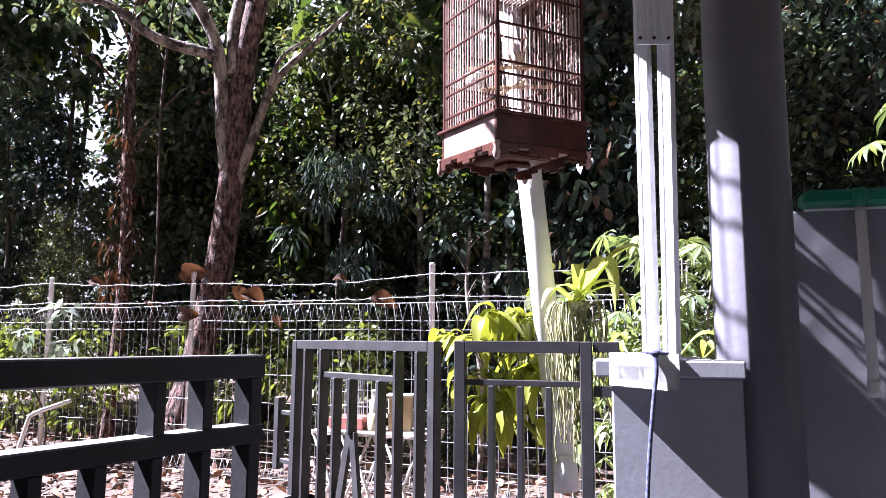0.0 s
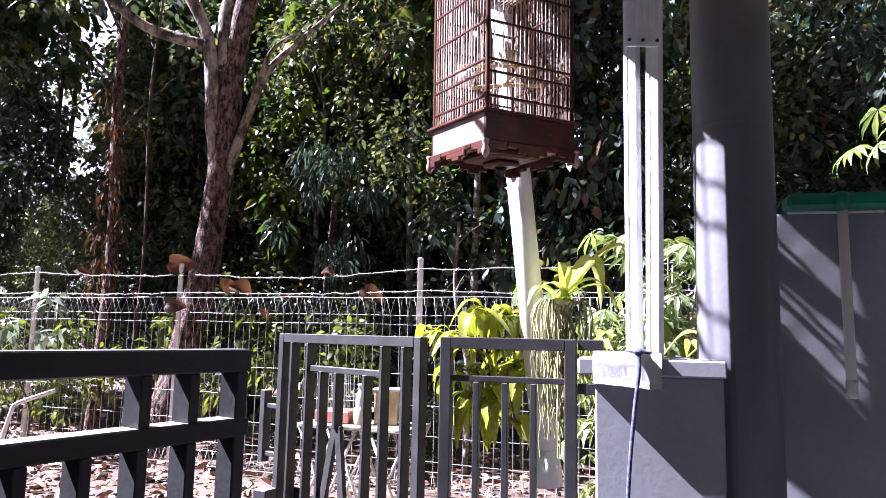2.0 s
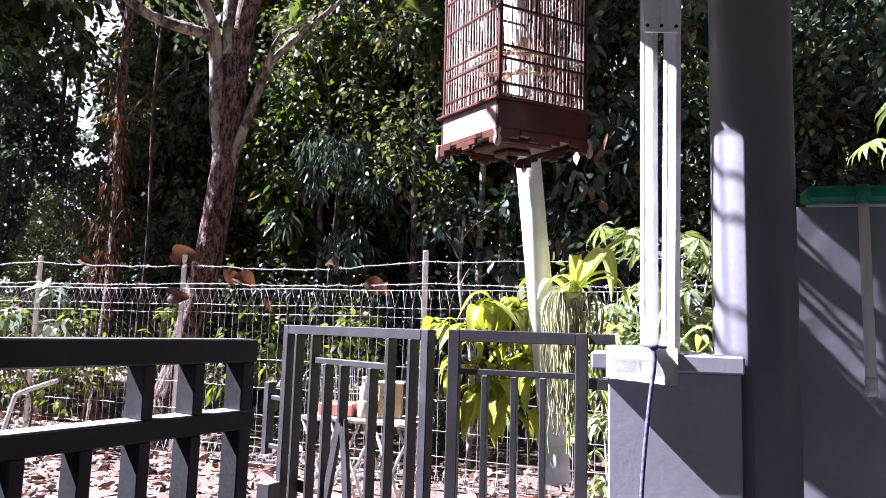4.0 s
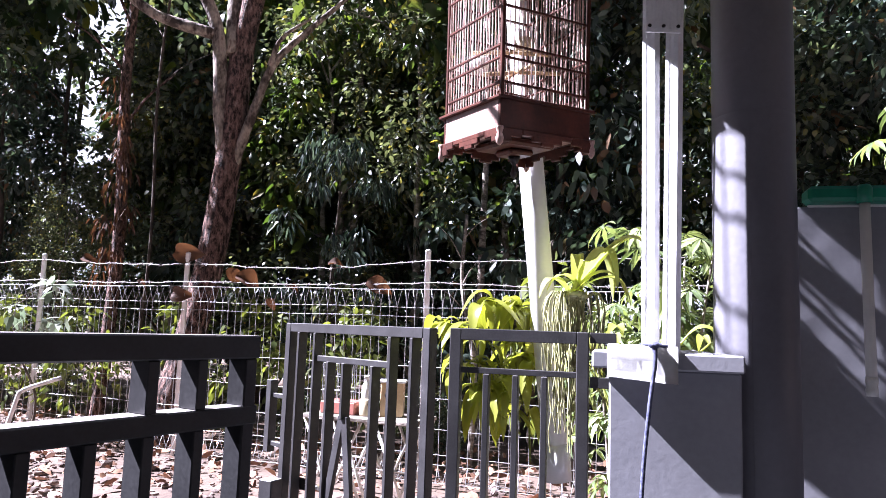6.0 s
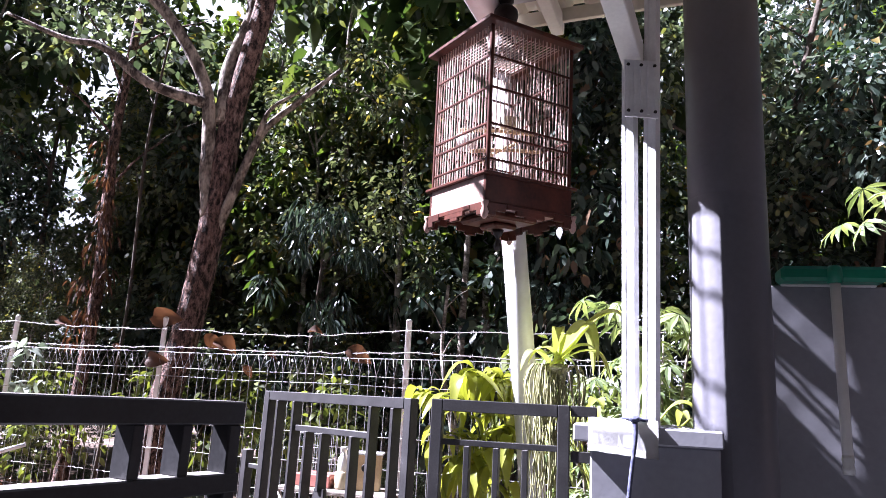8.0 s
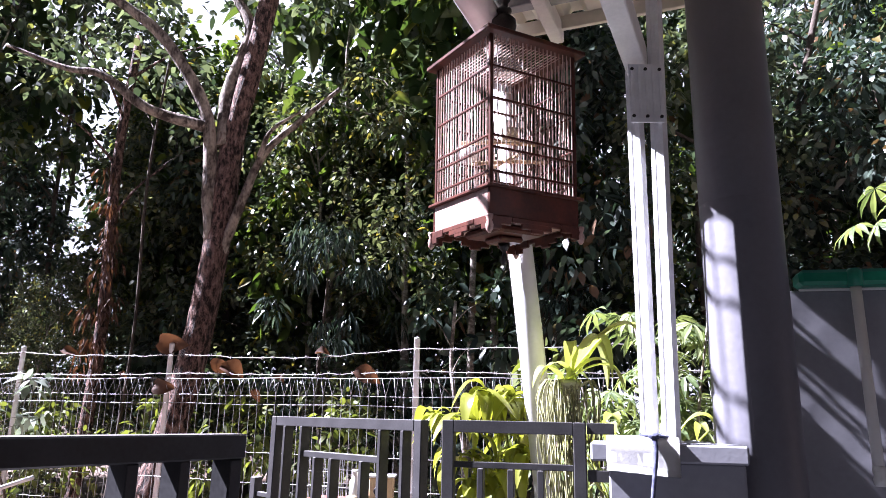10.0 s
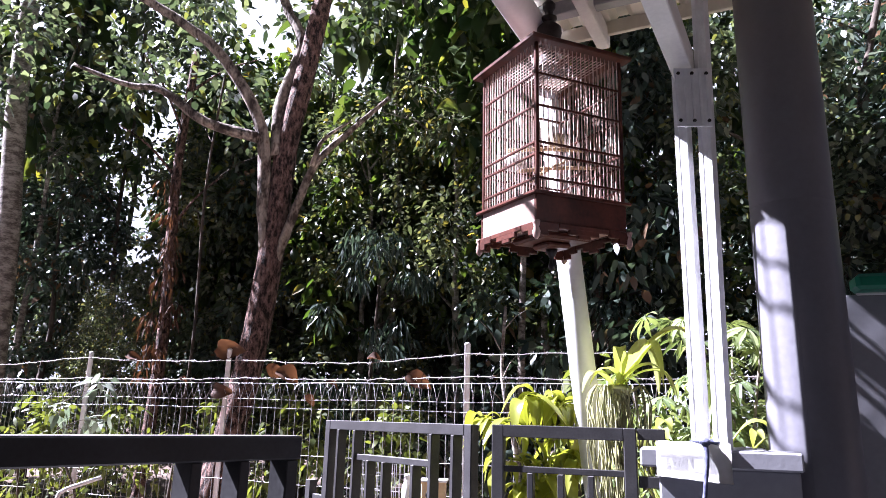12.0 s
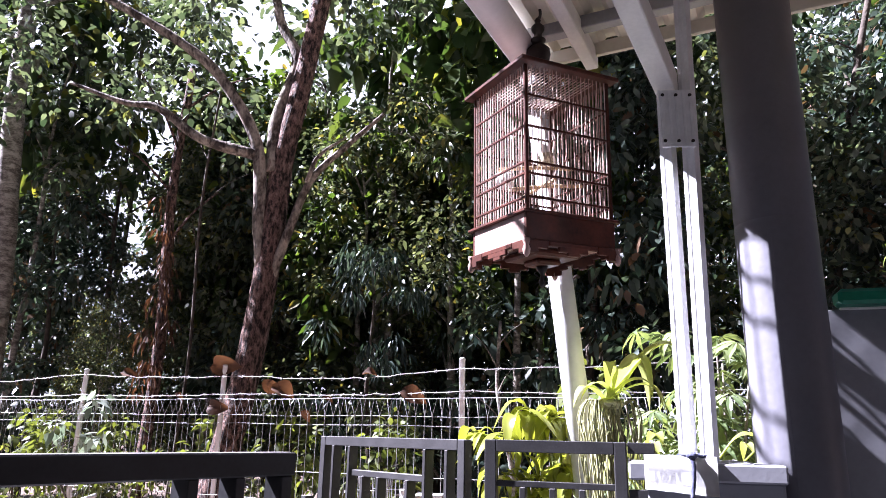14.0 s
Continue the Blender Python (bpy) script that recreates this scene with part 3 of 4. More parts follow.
# ---- bird cage ----
def bird_cage():
    W, H, zb = 0.36, 0.508, 1.943
    g = thing("bird_cage", "empty square bamboo bird cage hanging from a hook", "cage", (0.259, 2.365, zb), 29)
    g.matrix_basis = Matrix.Translation((0.259, 2.365, zb)) @ Matrix.Rotation(radians(3.6), 4, Vector((0.96, -0.27, 0))) @ Matrix.Rotation(radians(0.6), 4, Vector((0.27, 0.96, 0))) @ pose(0, 0, 0, 0, 0, 29)
    h = W / 2

    def side_m(k):
        return Matrix.Rotation(k * math.pi / 2, 4, "Z")

    for k in range(4):
        bm = bmesh.new()
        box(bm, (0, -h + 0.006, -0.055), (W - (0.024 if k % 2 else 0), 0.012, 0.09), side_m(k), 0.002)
        # the sun-facing side takes the lit copy, the other three the dark wood
        pn = part("base_panel", bm, M_WOODLIT if k == 3 else M_WOOD, g, "red-brown wooden tray side, the sunlit one painted paler")
        bm = bmesh.new()
        box(bm, (0, -h, -0.006), (W + 0.024, 0.03, 0.01), side_m(k), 0.002)
        part("moulding", bm, M_WOOD, pn)
        # carved skirt: stepped scallop
        bm = bmesh.new()
        for x, w_, d_ in ((-0.165, 0.05, 0.045), (-0.125, 0.05, 0.028), (0.0, 0.2, 0.018), (0.0, 0.12, 0.034), (0.0, 0.05, 0.045), (0.125, 0.05, 0.028), (0.165, 0.05, 0.045)):
            box(bm, (x, -h - 0.0015 - abs(x) * 0.003 - w_ * 0.004, -0.1 - d_ / 2), (w_, 0.011 + w_ * 0.006, d_), side_m(k), 0.003)
        part("carved_skirt", bm, M_WOOD, pn)
        bm = bmesh.new()
        lathe(bm, [(0.004, -0.06), (0.011, -0.05), (0.013, -0.035), (0.008, -0.02), (0.012, -0.008), (0.012, 0.0)], 10, side_m(k) @ Matrix.Translation((-h - 0.004, -h - 0.004, -0.1)))
        part("foot", bm, M_WOODLIT, g)
        bm = bmesh.new()
        beam(bm, side_m(k) @ Vector((-h + 0.008, -h + 0.008, 0)), side_m(k) @ Vector((-h + 0.008, -h + 0.008, H)), 0.012, 0.012, 0.002)
        part("corner_post", bm, M_WOOD, g)
        for z in (0.045, 0.125, 0.165, 0.29, 0.40):
            bm = bmesh.new()
            box(bm, (0, -h + 0.008, z), (W - 0.03, 0.009, 0.007), side_m(k), 0.001)
            part("cross_rib", bm, M_WOOD, g)
        bm = bmesh.new()
        box(bm, (0, -h + 0.012, H + 0.009), (W + 0.05 - (0.09 if k % 2 else 0), 0.075, 0.016), side_m(k), 0.003)
        part("top_board", bm, M_WOOD, g)
    bm = bmesh.new()
    tube(bm, [(0, 0, -0.01), (0, 0, H)], 0.0019, 6, cap=False)
    me = None
    for k in range(4):
        for i in range(1, 21):
            o = part("cage_bar", bm if me is None else me, M_BAMBOO if me is None else None, g)
            me = o.data
            o.location = side_m(k) @ Vector((-h + i * W / 21, -h + 0.008, 0))
    bm = bmesh.new()
    tube(bm, [(0, -h + 0.03, H), (0, h - 0.03, H)], 0.0019, 6, cap=False)
    me = None
    for i in range(1, 21):
        o = part("roof_bar", bm if me is None else me, M_BAMBOO if me is None else None, g)
        me = o.data
        o.location = (-h + 0.03 + i * (W - 0.06) / 21, 0, 0)
    bm = bmesh.new()
    box(bm, (0, 0, H + 0.004), (0.03, W - 0.05, 0.01), None, 0.002)
    part("roof_bridge", bm, M_WOOD, g)
    bm = bmesh.new()
    box(bm, (0, 0, -0.095), (W - 0.03, W - 0.03, 0.008))
    part("tray", bm, M_WOODLIT, g)
    bm = bmesh.new()
    box(bm, (0, 0, -0.115), (0.2, 0.2, 0.026), None, 0.008)
    box(bm, (0, 0, -0.137), (0.1, 0.1, 0.022), None, 0.008)
    part("under_boss", bm, M_WOOD, g)
    bm = bmesh.new()
    lathe(bm, [(0.002, -0.225), (0.009, -0.219), (0.013, -0.206), (0.008, -0.192), (0.006, -0.178), (0.015, -0.166), (0.022, -0.146)], 12)
    part("drop_finial", bm, M_IRON, g)
    bm = bmesh.new()
    lathe(bm, [(r_ * 1.25, H + (z_ - H) * 1.1) for r_, z_ in [(0.05, H + 0.0), (0.052, H + 0.015), (0.03, H + 0.03), (0.022, H + 0.07), (0.02, H + 0.1), (0.032, H + 0.112), (0.037, H + 0.135), (0.035, H + 0.155), (0.02, H + 0.172), (0.012, H + 0.178), (0.023, H + 0.186), (0.023, H + 0.193), (0.012, H + 0.2), (0.012, H + 0.215), (0.019, H + 0.228), (0.02, H + 0.24), (0.012, H + 0.25), (0.007, H + 0.255), (0.01, H + 0.265), (0.004, H + 0.275)]], 20)
    part("finial", bm, M_IRON, g, "turned dark wooden finial")
    bm = bmesh.new()
    tube(bm, smooth_path([(0, 0, H + 0.295), (0.01, 0, H + 0.31), (0.012, 0, H + 0.335), (0.0, 0, H + 0.37), (-0.03, 0, H + 0.375), (-0.045, 0, H + 0.355)]), 0.006, 8)
    part("hook", bm, M_IRON, g)
    for a, b in (((-0.15, 0.05, 0.2), (0.16, 0.02, 0.24)), ((-0.05, -0.16, 0.12), (0.02, 0.16, 0.14)), ((-0.16, -0.04, 0.1), (0.16, -0.03, 0.16))):
        bm = bmesh.new()
        tube(bm, smooth_path([a, ((a[0] + b[0]) / 2, (a[1] + b[1]) / 2, (a[2] + b[2]) / 2 + 0.006), b], 4), 0.007, 8)
        part("perch", bm, M_PERCH, g)
    for x, y, z, m_ in ((-0.12, 0.05, 0.135, M_CUP), (0.1, 0.1, 0.26, M_YELLOW)):
        bm = bmesh.new()
        lathe(bm, [(0.026, 0), (0.034, 0.004), (0.037, 0.05), (0.033, 0.05), (0.03, 0.008)], 16, Matrix.Translation((x, y, z)))
        part("feeder_cup", bm, m_, g, "small plastic feeding cup")
    return g


bird_cage()


# ---- foam sheet, strap, green squeegee ----
def foam_sheet():
    bm = bmesh.new()
    m = pose(PO[0], PO[1], 0, 0, 0, PT)
    n, pts = 14, [(0.145, 1.151), (0.1, 1.158), (0.02, 1.166), (-0.045, 1.168), (-0.058, 1.158), (-0.06, 1.12), (-0.061, 1.09), (-0.064, 1.066)]
    rows = []
    for i in range(n + 1):
        x = -0.005 + 0.213 * i / n
        rows.append([bm.verts.new(m @ Vector((x, y - (0.0012 * math.sin(i * 0.9 + z * 20) if z < 1.1 else 0), z + 0.002 + 0.0007 * math.sin(i * 1.7 + y * 30) - (0.016 * i / n if z < 1.1 else 0)))) for y, z in pts])
    for a, b in zip(rows, rows[1:]):
        for j in range(len(pts) - 1):
            f = bm.faces.new((a[j], a[j + 1], b[j + 1], b[j]))
            f.smooth = True
    bmesh.ops.solidify(bm, geom=bm.faces[:], thickness=-0.004)
    ob = part("foam_sheet", bm, M_PAPER)
    tagged(ob, "white foam sheet folded over the grey ledge", "sheet")


foam_sheet()


def strap():
    g = thing("strap", "navy and white woven strap tied round the steel props", "strap")
    m = pose(PO[0], PO[1], 0, 0, 0, PT)
    bm = bmesh.new()
    tube(bm, smooth_path([m @ Vector(p) for p in ((0.135, -0.045, 1.175), (0.138, -0.066, 1.15), (0.137, -0.075, 1.1), (0.122, -0.08, 0.98), (0.105, -0.082, 0.8), (0.09, -0.082, 0.55))], 8), [0.008] * 17 + [0.007] * 24, 8)
    part("tail", bm, M_ROPE, g)
    bm = bmesh.new()
    loop = [(0.1, -0.04, 1.172), (0.137, -0.058, 1.172), (0.175, -0.045, 1.168), (0.2, 0.02, 1.17), (0.17, 0.05, 1.172), (0.11, 0.02, 1.17), (0.095, -0.02, 1.168)]
    tube(bm, smooth_path([m @ Vector(p) for p in loop], 6), 0.005, 8)
    part("loop", bm, M_ROPE, g)
    bm = bmesh.new()
    bmesh.ops.create_icosphere(bm, subdivisions=2, radius=0.014, matrix=Matrix.Translation(m @ Vector((0.137, -0.062, 1.17))) @ Matrix.Diagonal((1.3, 1, 0.8, 1)))
    part("knot", bm, M_ROPE, g)


strap()


def scrap_strips():
    """Cut-off bits of metal strip left on the ledge beside the props."""
    m = pose(PO[0], PO[1], 0, 0, 0, PT)
    rnd = random.Random(52)
    for x, y, a, ln, w in ((0.235, 0.02, 20, 0.1, 0.02), (0.255, -0.02, -12, 0.12, 0.016), (0.27, 0.05, 35, 0.09, 0.022), (0.225, 0.06, 5, 0.11, 0.018)):
        bm = bmesh.new()
        rows = []
        z0 = 1.1492 + rnd.uniform(0.0, 0.001)
        for i in range(7):
            t = i / 6
            z = z0 + 0.02 * t * (1 - t) + 0.004 * math.sin(t * 9 + a) * t
            rows.append([bm.verts.new((ln * (t - 0.5), sd * w / 2, z + 0.002 * sd)) for sd in (-1, 0, 1)])
        for p, q in zip(rows, rows[1:]):
            for k in range(2):
                bm.faces.new((p[k], p[k + 1], q[k + 1], q[k]))
        bmesh.ops.solidify(bm, geom=bm.faces[:], thickness=0.0012)
        bmesh.ops.transform(bm, matrix=m @ pose(x, y, 0, 0, 0, a), verts=bm.verts)
        tagged(part("metal_strip", bm, M_GALV), "bent bright metal strip offcut lying on the ledge", "offcut", group="offcuts on the ledge")


scrap_strips()


def squeegee():
    g = thing("squeegee", "green plastic headed squeegee with a white handle hung on the wall", "squeegee", (1.1, 2.392, 0), PT)
    bm = bmesh.new()
    box(bm, (0.31, -0.03, 1.682), (0.33, 0.1, 0.052), None, 0.012)
    part("head", bm, M_GREEN, g)
    bm = bmesh.new()
    box(bm, (0.31, 0.0, 1.655), (0.3, 0.02, 0.012), None, 0.003)
    part("blade", bm, M_CUP, g, "pale rubber blade")
    bm = bmesh.new()
    lathe(bm, [(0.024, 0), (0.024, 0.05), (0.018, 0.06)], 16, pose(0.31, -0.075, 1.648))
    part("socket", bm, M_GREEN, g)
    bm = bmesh.new()
    tube(bm, [(0.31, -0.075, 1.66), (0.312, -0.08, 1.1), (0.312, -0.08, 1.07)], 0.0165, 14)
    part("handle", bm, M_PVC, g, "white coated metal handle")
    bm = bmesh.new()
    lathe(bm, [(0.017, 0), (0.019, 0.02), (0.016, 0.03), (0.019, 0.045), (0.017, 0.06)], 14, pose(0.312, -0.08, 1.035))
    part("grip", bm, M_CUP, g, "white plastic hand grip")


squeegee()


# column and boundary wall stand a little nearer to the terrace than the gate, the low wall and its props nearer still
def nearer(k, names):
    m = Matrix.Translation((0.027, 0.02, 1.2)) @ Matrix.Scale(k, 4) @ Matrix.Translation((-0.027, -0.02, -1.2))
    for ob in list(scene.objects):
        if ob.parent is None and ob.name.split(".")[0] in names:
            ob.matrix_basis = m @ ob.matrix_basis


nearer(0.91, ("column", "wall_right", "squeegee"))
nearer(0.85, ("wall_low", "wall_ledge", "steel_prop", "roof_beam", "foam_sheet", "strap", "metal_strip"))


# ---- main tree ----
def main_tree():
    rng = np.random.default_rng(11)
    g = thing("tree", "tall tree with flaky reddish bark and bare forking limbs", "tree")
    bm = bmesh.new()
    p = smooth_path([(-2.72, 7.2, -0.1), (-2.55, 7.2, 0.84), (-2.37, 7.2, 1.8), (-2.27, 7.22, 2.77), (-2.21, 7.2, 3.59), (-2.17, 7.2, 4.26), (-2.05, 7.2, 4.96), (-1.91, 7.25, 6.06), (-1.7, 7.3, 7.6), (-1.6, 7.3, 9.0)], 24)
    tube(bm, p, [0.158 + 0.14 * max(0, 1 - i / 32) ** 2 - 0.0003 * i for i in range(len(p))], 30)
    for v in bm.verts:
        c_ = Vector((v.co.x * 9, v.co.y * 9, v.co.z * 3.2))
        k_ = 0.026 * noise.noise(c_) + 0.02 * abs(noise.noise(c_ * 2.6)) + 0.006 * noise.noise(c_ * 6)
        v.co += Vector((v.normal.x, v.normal.y, 0)) * k_
    part("trunk", bm, M_BARK, g)
    limbs = (
        ([(-2.26, 7.15, 4.0), (-2.29, 7.2, 4.68), (-2.12, 7.25, 5.46), (-2.39, 7.3, 6.06), (-2.6, 7.3, 7.2)], 0.085, 0.045),
        ([(-2.3, 7.18, 2.95), (-2.36, 7.15, 3.4), (-2.46, 7.1, 4.33), (-2.92, 7.0, 5.11), (-3.44, 6.95, 5.55), (-4.26, 6.9, 6.05), (-5.2, 6.9, 6.6)], 0.082, 0.04),
        ([(-2.46, 7.1, 4.2), (-3.04, 6.95, 4.33), (-3.54, 6.9, 4.68), (-3.95, 6.9, 4.75), (-4.6, 6.9, 5.0)], 0.065, 0.02),
        ([(-2.24, 7.22, 2.7), (-2.03, 7.1, 3.27), (-1.79, 7.0, 3.86), (-1.43, 6.9, 4.19), (-1.0, 6.85, 4.57)], 0.058, 0.022),
        ([(-1.82, 6.95, 3.82), (-1.7, 6.9, 4.1), (-1.4, 6.85, 4.3)], 0.03, 0.012),
    )
    for pts, a, b in limbs:
        bm = bmesh.new()
        q = smooth_path(pts)
        tube(bm, q, [a + (b - a) * i / (len(q) - 1) for i in range(len(q))], 12, jitter=0.06)
        part("limb", bm, M_LIMB, g, "paler blotched limb")
    c = np.array([(-6.2, 7.6, 6.4), (-5.0, 8.2, 5.9), (-4.0, 8.4, 5.6), (-6.8, 8.0, 5.6), (-3.6, 7.2, 7.2), (-2.6, 7.6, 7.6), (-1.2, 7.6, 7.4), (-0.4, 7.4, 6.9), (-3.2, 7.8, 6.4), (-1.6, 8.0, 6.6)])
    b, a = clump_points(rng, np.repeat(c, 6, 0) + rng.normal(0, 0.5, (len(c) * 6, 3)), 0.5, 60, 0.3)
    me = leaf_mesh("crown", b, a, 0.14, 0.085, rng, 0.15)
    me.materials.append(L_MID)
    part("crown", me, None, g)


def clump_points(rng, centres, radius, per, droop):
    """Leaf feet and directions round clump centres."""
    n = len(centres) * per
    d = unit(rng.normal(size=(n, 3)))
    r = radius * rng.uniform(0.25, 1.0, n)[:, None] ** 0.6 * np.repeat(rng.uniform(0.6, 1.3, len(centres)), per)[:, None]
    base = np.repeat(centres, per, 0) + d * r * np.array([1, 1, 0.75])
    return base, unit(d + rng.normal(0, 0.5, (n, 3)) + np.array([0, 0, -droop]))


main_tree()


# ---- unseen palm added to shade the column and wall ----
def palm():
    g = thing("palm", "unseen palm added to cast leaf shadows on the column and wall", "palm", (-2.75, 2.36, -0.05))
    bm = bmesh.new()
    tube(bm, smooth_path([(0, 0, 0), (0.03, 0, 0.9), (0.0, 0, 2.1)], 8), [0.1 - 0.002 * i for i in range(17)], 14, jitter=0.05)
    part("trunk", bm, M_BARKDARK, g)
    leaflet = blade("leaflet", 1.0, 0.24, 0.1, 0.25, L_MID, 0.15, 6, 0.0, 2)
    rnd = random.Random(77)
    # the first frond is aimed so its leaflet shadows reach column and wall
    for az, rise, ln in ((-5, 0.95, 2.75), (165, 0.8, 1.8), (200, 0.7, 1.9), (232, 0.6, 1.6)):
        d = Vector((math.cos(radians(az)), math.sin(radians(az)), 0))
        sag = 0.0 if az == -5 else 0.45
        pts = [Vector((0, 0, 2.05)) + d * ln * 0.72 * t + Vector((0, 0, rise * ln * 0.72 * t - sag * ln * t * t)) for t in (0, 0.2, 0.4, 0.6, 0.8, 1.0)]
        p = smooth_path(pts, 6)
        bm = bmesh.new()
        tube(bm, p, [0.011 - 0.0003 * i for i in range(len(p))], 6)
        rib = part("frond", bm, L_MID, g)
        n = int(ln / 0.1)
        for i in range(int(n * 0.63) if az == -5 else 5, n):
            q = p[min(len(p) - 1, int(i / n * len(p)))]
            along_rib = (p[-1] - p[0]).normalized()
            out = Vector((0, 0, 1)).cross(d).normalized()
            for sd in (-1, 1):
                ax = (out * sd + along_rib * rnd.uniform(0.5, 0.8) + Vector((0, 0, -0.1))).normalized()
                o = part("leaflet", leaflet, None, rib)
                o.matrix_basis = Matrix.Translation(q) @ ax.to_track_quat("X", "Z").to_matrix().to_4x4() @ Matrix.Scale(rnd.uniform(0.3, 0.4) * (1.15 - 0.5 * i / n) * (1.0 if az != -5 else 0.7 if sd > 0 else 0.35), 4)


# ---- forest ----
def forest_tree(name, label, seed, height, foot_r, low, spread, clumps, per, clump_r, length, width, leaf, bark, droop=0.35, curl=0.25, fine=False):
    rng = np.random.default_rng(seed)
    rnd = random.Random(seed)
    g = thing(name, label, "tree" if height > 3.2 else "bush", group="forest behind the fence")
    bm = bmesh.new()
    lean = [(rnd.uniform(-0.3, 0.3) * z, rnd.uniform(-0.2, 0.2) * z, z * height) for z in (0, 0.25, 0.5, 0.75, 0.96)]
    lean[0] = (0, 0, -0.2)
    p = smooth_path(lean, 4)
    tube(bm, p, [foot_r * (1 - 0.85 * i / (len(p) - 1)) for i in range(len(p))], 9, jitter=0.08)
    part("trunk", bm, bark, g)
    z = low + (height - low) * rng.uniform(0, 1, clumps) ** 0.9
    f = (z - low) / max(height - low, 0.1)
    rad = spread * np.sqrt(np.clip(1.0 - (2 * f - 0.8) ** 2 / 1.9, 0.12, 1)) * rng.uniform(0.25, 1.0, clumps) ** 0.6
    th = rng.uniform(0, math.tau, clumps)
    c = np.stack([rad * np.cos(th), rad * np.sin(th), z], 1)
    for k in range(0, clumps, max(1, clumps // (9 if height > 3.2 else 5))):
        a = Vector(p[min(len(p) - 1, int(max(0.1, (c[k, 2] - 0.25 * rad[k]) / height - 0.05) * len(p)))])
        b = Vector(c[k])
        bm = bmesh.new()
        tube(bm, [a, a.lerp(b, 0.5) + Vector((0, 0, 0.08 * spread)), b], [foot_r * 0.3, foot_r * 0.2, foot_r * 0.06], 5, cap=False)
        part("limb", bm, bark, g)
    b, a = clump_points(rng, c, clump_r, per, droop)
    me = leaf_mesh("crown", b, a, length, width, rng, curl, 0.2, fine)
    me.materials.append(leaf)
    part("crown", me, None, g)
    return g


def forest():
    rnd = random.Random(5)
    kinds = [
        forest_tree("tree", "slender forest tree with dark drooping glossy leaves", 21, 6.5, 0.09, 0.9, 1.5, 95, 70, 0.36, 0.15, 0.078, L_DARK, M_BARKDARK, 0.6, 0.25),
        forest_tree("tree", "forest tree with mid green leaves and thin stem", 22, 7.5, 0.1, 1.2, 1.6, 105, 75, 0.36, 0.12, 0.072, L_MID, M_BARKDARK, 0.35, 0.15),
        forest_tree("tree", "forest tree with small yellow-green leaves", 23, 6.0, 0.07, 0.8, 1.5, 95, 95, 0.36, 0.085, 0.05, L_SMALL, M_BARKPALE, 0.3),
        forest_tree("tree", "tall forest tree with broad backlit leaves", 24, 9.0, 0.12, 3.4, 2.0, 85, 30, 0.5, 0.25, 0.17, L_TEAK, M_BARKPALE, 0.7, 0.35, True),
        forest_tree("bush", "low understory bush with mid green leaves", 25, 2.2, 0.03, 0.15, 0.9, 60, 60, 0.3, 0.1, 0.05, L_MID, M_BARKDARK, 0.3),
        forest_tree("bush", "low understory bush with small bright leaves", 26, 1.7, 0.02, 0.1, 0.8, 50, 60, 0.28, 0.075, 0.045, L_SMALL, M_BARKDARK, 0.3),
        forest_tree("tree", "tall dark forest tree closing the distance, unseen copies block sky light", 27, 12.0, 0.14, 0.6, 2.4, 170, 80, 0.5, 0.18, 0.115, L_DARK, M_BARKDARK, 0.5),
        forest_tree("tree", "forest tree with long dark leaves hanging in bunches", 28, 5.4, 0.07, 1.0, 1.15, 36, 30, 0.26, 0.2, 0.066, L_GLOSS, M_BARKDARK, 1.7, 0.3, True),
        forest_tree("tree", "tall tree with large round backlit leaves", 29, 9.0, 0.07, 5.9, 1.3, 36, 11, 0.42, 0.36, 0.31, L_ROUND, M_BARKPALE, 0.8, 0.3, True),
        forest_tree("bush", "low sunlit bush with yellow-green leaves by the fence", 30, 1.3, 0.015, 0.35, 0.36, 16, 26, 0.16, 0.09, 0.045, L_BRIGHT, M_BARKDARK, 0.4),
        forest_tree("tree", "tall forest tree with a leafy crown on a bare stem", 31, 9.2, 0.06, 5.0, 1.6, 60, 60, 0.36, 0.13, 0.08, L_MID, M_BARKDARK, 0.4),
    ]
    used = set()

    def put(k, s, d, scale=1.0):
        at = along(FENCE_O, s, d, -0.05)
        gap = 1.5 if d < 4 else 2.6 if d > 7.5 else 1.6
        # a thin place in the forest, where the sky shows low between the trunks
        if k not in used:
            while d > 2.5 and abs(at[0] + 0.525 * at[1]) < gap:
                s += 0.3
                at = along(FENCE_O, s, d, -0.05)
        elif d > 2.5 and abs(at[0] + 0.525 * at[1]) < gap:
            scale *= 0.34 if d > 4 else 0.5
        m = Matrix.Translation(at) @ Matrix.Rotation(rnd.uniform(0, 6.28), 4, "Z") @ Matrix.Scale(scale, 4)
        if k in used:
            copy_thing(kinds[k], m)
        else:
            used.add(k)
            kinds[k].matrix_basis = m

    def plant_at(k, x, y, scale):
        copy_thing(kinds[k], Matrix.Translation((x, y, -0.05)) @ Matrix.Rotation(rnd.uniform(0, 6.28), 4, "Z") @ Matrix.Scale(scale, 4))

    for i in range(17):
        put(rnd.choice((5, 4, 5)), -8.6 + i * 0.95 + rnd.uniform(-0.3, 0.3), rnd.uniform(1.2, 1.9), rnd.uniform(0.42, 0.78) * (0.75 if i < 6 else 1))
    for i, k in enumerate((2, 1, 0, 2, 2, 0, 1, 0, 1, 0)):
        put(k, -8.2 + i * 1.75 + rnd.uniform(-0.3, 0.3), rnd.uniform(2.8, 3.6), rnd.uniform(0.85, 1.05))
